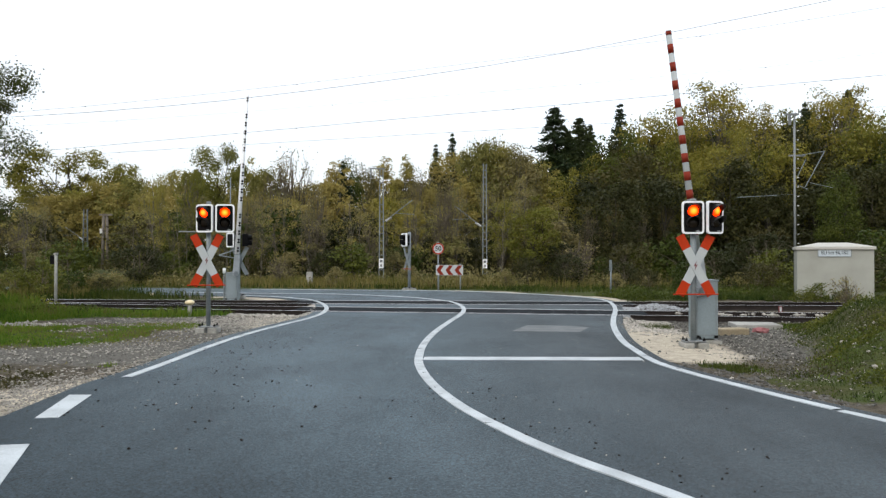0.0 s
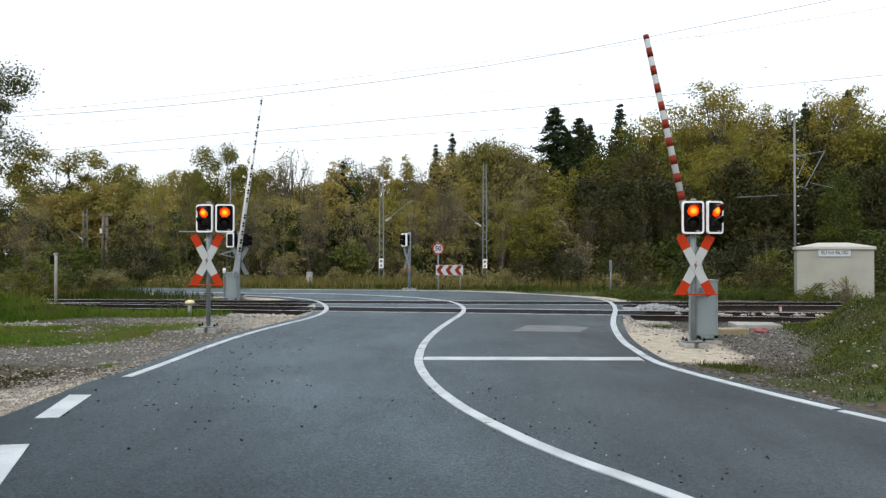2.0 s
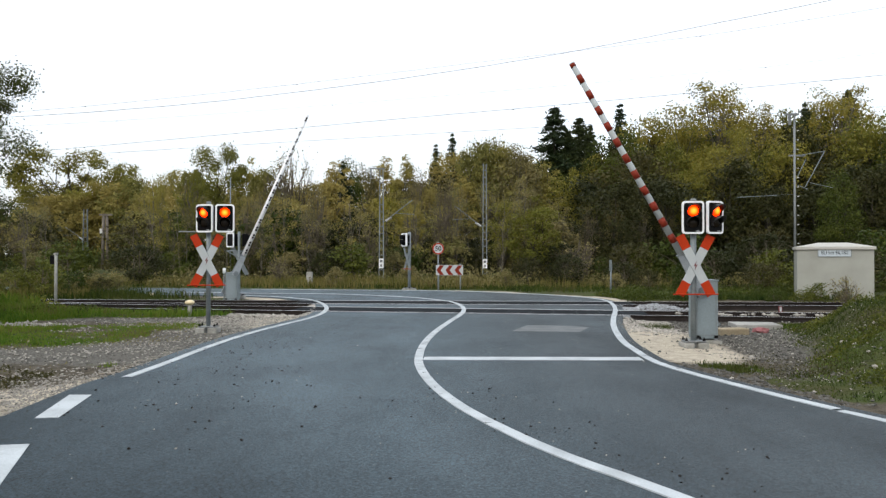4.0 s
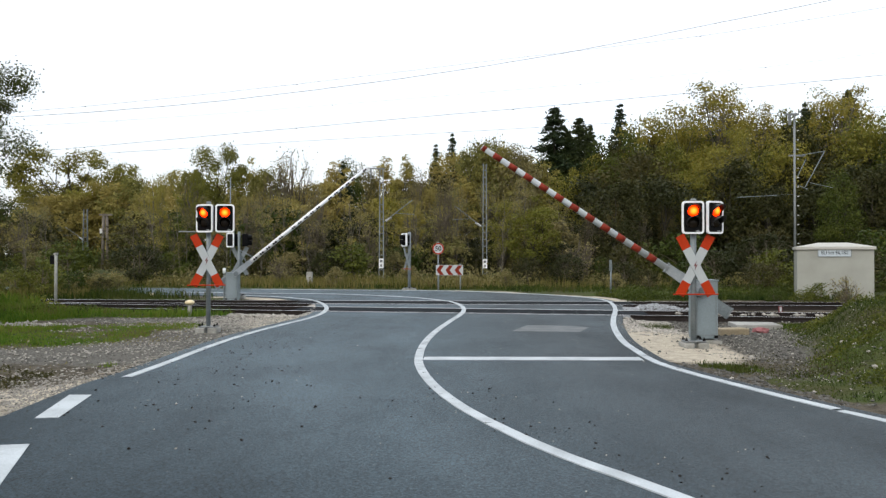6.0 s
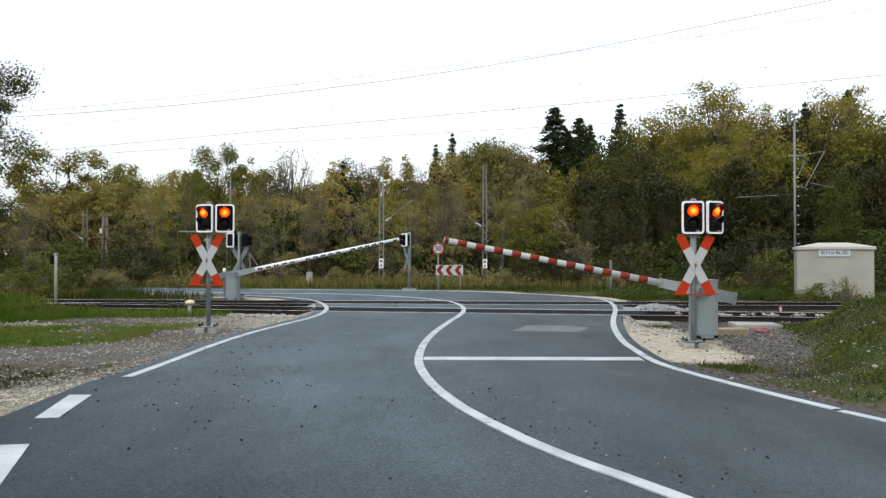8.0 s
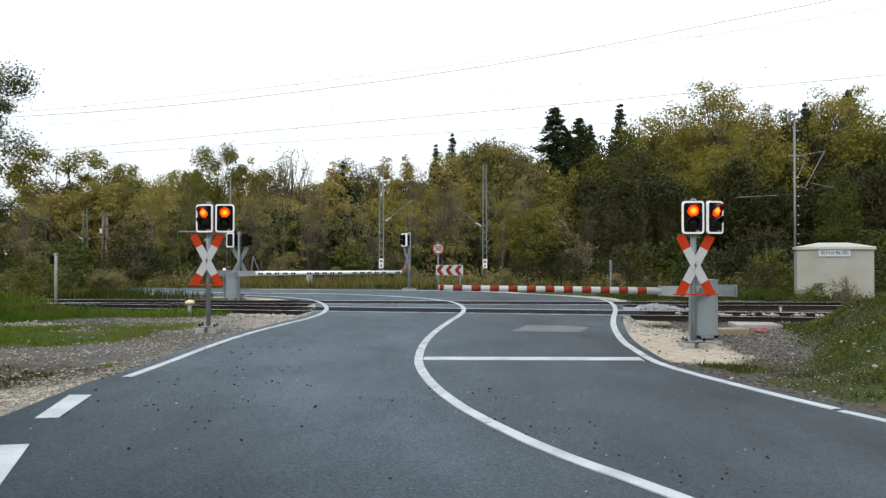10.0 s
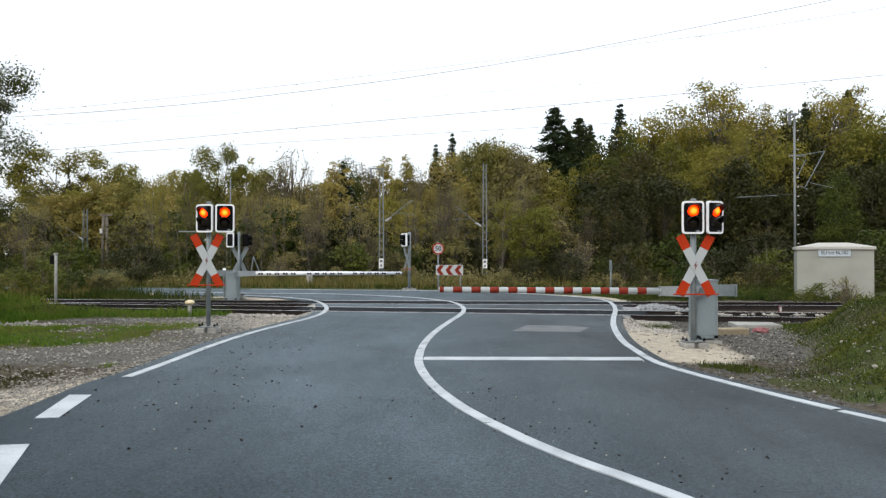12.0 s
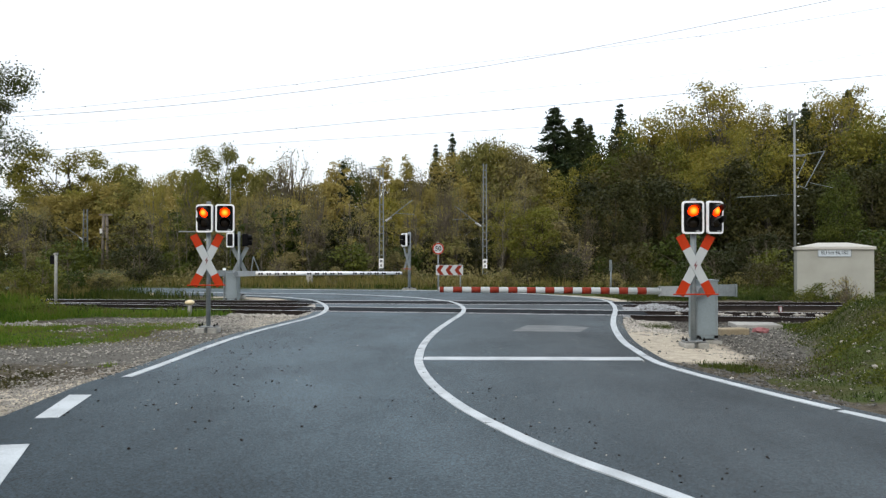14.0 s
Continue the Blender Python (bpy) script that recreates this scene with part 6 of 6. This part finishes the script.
def crumb_weight(x, y, d):
    w = 0.5 * bump2(x, y, 0.35, 7.8, 0.45, 0.9) + 0.5 * bump2(x, y, 1.0, 6.2, 0.45, 0.5) + 0.6 * bump2(x, y, 1.85, 5.2, 0.5, 0.4) + 0.28 * bump2(x, y, -3.2, 9.5, 0.9, 2.6) + 0.12 * bump2(x, y, -2.2, 7.4, 1.3, 1.2) + 0.1 * bump2(x, y, -2.8, 14, 1.0, 3.0)
    return (d < -0.05) * (0.008 + w) * (0.4 + 0.6 * step01(wobble(x, y, 3.0, 31), -0.2, 0.6))


stones("gravel", scattered(26000, -5.2, 6.2, 5.5, 18.5, lambda x, y, d: np.exp(-((d + 0.02) / 0.09) ** 2) * step01(patchy(x, y, 1.4, 22), 0.42, 0.66) * np.where(x > 0, 0.7, 1.0)), 0.011, STONE, "pale gravel spilt over the road's edge")
stones("rubble", scattered(600, -11, -4.2, 8.2, 17.6, lambda x, y, d: (d > 0.3) * step01(patchy(x, y, 0.8, 23), 0.45, 0.7)), 0.026, STONE, "scattered pale stones on the shoulder")
stones("rubble", scattered(900, 4.2, 9.5, 8.6, 16.6, lambda x, y, d: (d > 0.4) * np.clip(1.1 - covers(x, y, d)[0], 0.04, 1) * step01(patchy(x, y, 0.9, 24), 0.4, 0.65)), 0.024, STONE, "broken stones and rubble beside the heap")
stones("rubble", scattered(9000, 4.2, 9.0, 8.4, 16.8, lambda x, y, d: (d > 0.3) * np.clip(1.0 - covers(x, y, d)[0], 0.1, 1) * step01(patchy(x, y, 1.5, 28), 0.45, 0.6)), 0.011, STONE, "pale chips strewn over the rubble")
stones("gravel", scattered(9000, 3.2, 5.3, 14.2, 18.6, lambda x, y, d: (d > 0.03) * step01(patchy(x, y, 1.6, 25) + 0.12 * (y - 16), 0.35, 0.6)), 0.02, STONE, "pale coarse gravel between sand and rails")
stones("rubble", scattered(420, -10.6, -8.2, 15.5, 16.4, lambda x, y, d: bump2(x, y, -9.4, 15.95, 1.0, 0.3)), 0.04, STONE, "row of pale stones before the grass bank")
stones("mud_crumbs", scattered(16000, -4.3, 6, 3.8, 18, crumb_weight), 0.0105, MUD, "dark crumbs of mud on the asphalt", "mud")
stones("grit", scattered(9000, -4.3, 6, 3.8, 18, lambda x, y, d: 0.35 * crumb_weight(x, y, d) + 0.03 * (d < -0.05)), 0.007, STONE, "pale grit scattered on the asphalt", "grit")
stones("heap_stones", scattered(12000, 4.8, 12, 7.8, 14.5, lambda x, y, d: (d > 0.3) * 0.2), 0.011, STONE, "small pale stones on the spoil heap")
leafy("dead_weeds", scattered(9000, -9.5, -5.2, 8.4, 10.4, lambda x, y, d: (d > 0.4) * step01(wobble(x, y, 1.1, 44), 0.1, 0.6)), 0.08, 0.03, LEAF_DEEP, "dead brown weeds flattened on the gravel")
leafy("dead_weeds", scattered(8000, 3.9, 7.5, 8.8, 10.6, lambda x, y, d: bump2(x, y, 4.95, 9.55, 0.75, 0.4) + 0.6 * bump2(x, y, 6.3, 9.3, 0.6, 0.35)), 0.26, 0.018, LEAF_DEEP, "brown dead weeds at the foot of the heap")
blades("rank_weeds", scattered(14000, -24, -13.5, 26.2, 28.7, lambda x, y, d: (d > 0.25) * np.clip(0.6 + 0.6 * wobble(x, y, 0.8, 18), 0.1, 1)), 0.42, 0.03, TALL_GRASS, "tall dry weeds beyond the tracks", "grass", 0.35)
blades("rank_weeds", scattered(6000, -15.5, -11.9, 19.6, 21.3, lambda x, y, d: np.clip(0.4 + wobble(x, y, 1.2, 17), 0, 1)), 0.5, 0.03, LAWN, "tall rank weeds beside the rails", "grass", 0.35)
leafy("yellow_weeds", scattered(9000, -14.2, -11.3, 20.0, 21.2, lambda x, y, d: bump2(x, y, -12.6, 20.6, 0.9, 0.5)), 0.75, 0.05, LEAF_GOLD, "yellow flowering weeds beside the rails")


def scuffs():
    """Dark scrapes and grit pressed into the painted lines."""
    rng = np.random.default_rng(8)
    vs = []
    for line, n in ((MID_LINE, 46), (RIGHT_LINE, 40), (LEFT_LINE, 34)):
        for _ in range(n):
            i = rng.integers(8, len(line) - 2)
            c, d = line[i], (line[i + 1] - line[i]).normalized()
            x0, w, turn = rng.uniform(-0.05, 0.05), rng.uniform(0.015, 0.06), rng.uniform(-0.6, 0.6)
            u = Vector((d.y + turn * d.x, -d.x + turn * d.y)).normalized()
            p, t = c + u * x0, rng.uniform(0.006, 0.018)
            for sx, st in ((-1, -1), (1, -0.6), (1, 0.6), (-1, 1)):
                q = p + u * sx * w + d * st * t
                vs.append((q.x, q.y, 0.0132))
    f = np.arange(len(vs)).reshape(-1, 4)
    tagged(raw_mesh("line_scuff", np.array(vs), f, MUD), "dark scuffs across the painted road lines", "scuffs", kind="stuff")


scuffs()


# ---- what moves ----
def motions():
    """Both booms sink from upright to level; times in seconds, angles above level."""
    swing_r = [(0, 82.7), (0.6, 82.6), (1.0, 81.7), (1.5, 80.2), (2.0, 77.7), (2.5, 74.6), (3.0, 70.8), (3.2, 69.1), (4.2, 57.8), (5.3, 43.3), (6.0, 33.2), (6.5, 26.7), (7.0, 20.9), (7.5, 15.8), (8.0, 11.3), (8.2, 9.8), (8.5, 7.8), (9.0, 4.9), (9.5, 2.5), (10.0, 0.8), (10.3, 0.4), (14.0, 0.4)]
    walk(BOOM_R, [(t, Matrix.Translation(BOOM_R_HOME) @ pose(0, 0, 0, 0, a, 0)) for t, a in swing_r])
    swing_l = [(0, 86.5), (0.6, 86.4), (1.0, 85.8), (1.5, 84.2), (2.0, 82.0), (2.5, 79.1), (3.0, 75.7), (3.2, 74.1), (4.2, 63.8), (5.3, 49.8), (6.0, 39.2), (6.5, 31.1), (7.0, 23.5), (7.5, 16.9), (8.0, 11.6), (8.2, 9.8), (8.5, 7.3), (9.0, 4.0), (9.5, 1.6), (10.0, -0.1), (10.3, -0.5), (14.0, -0.5)]
    walk(BOOM_L, [(t, Matrix.Translation(BOOM_L_HOME) @ pose(0, 0, 0, 0, 0, SWING_L) @ pose(0, 0, 0, 0, -a, 0)) for t, a in swing_l])


motions()
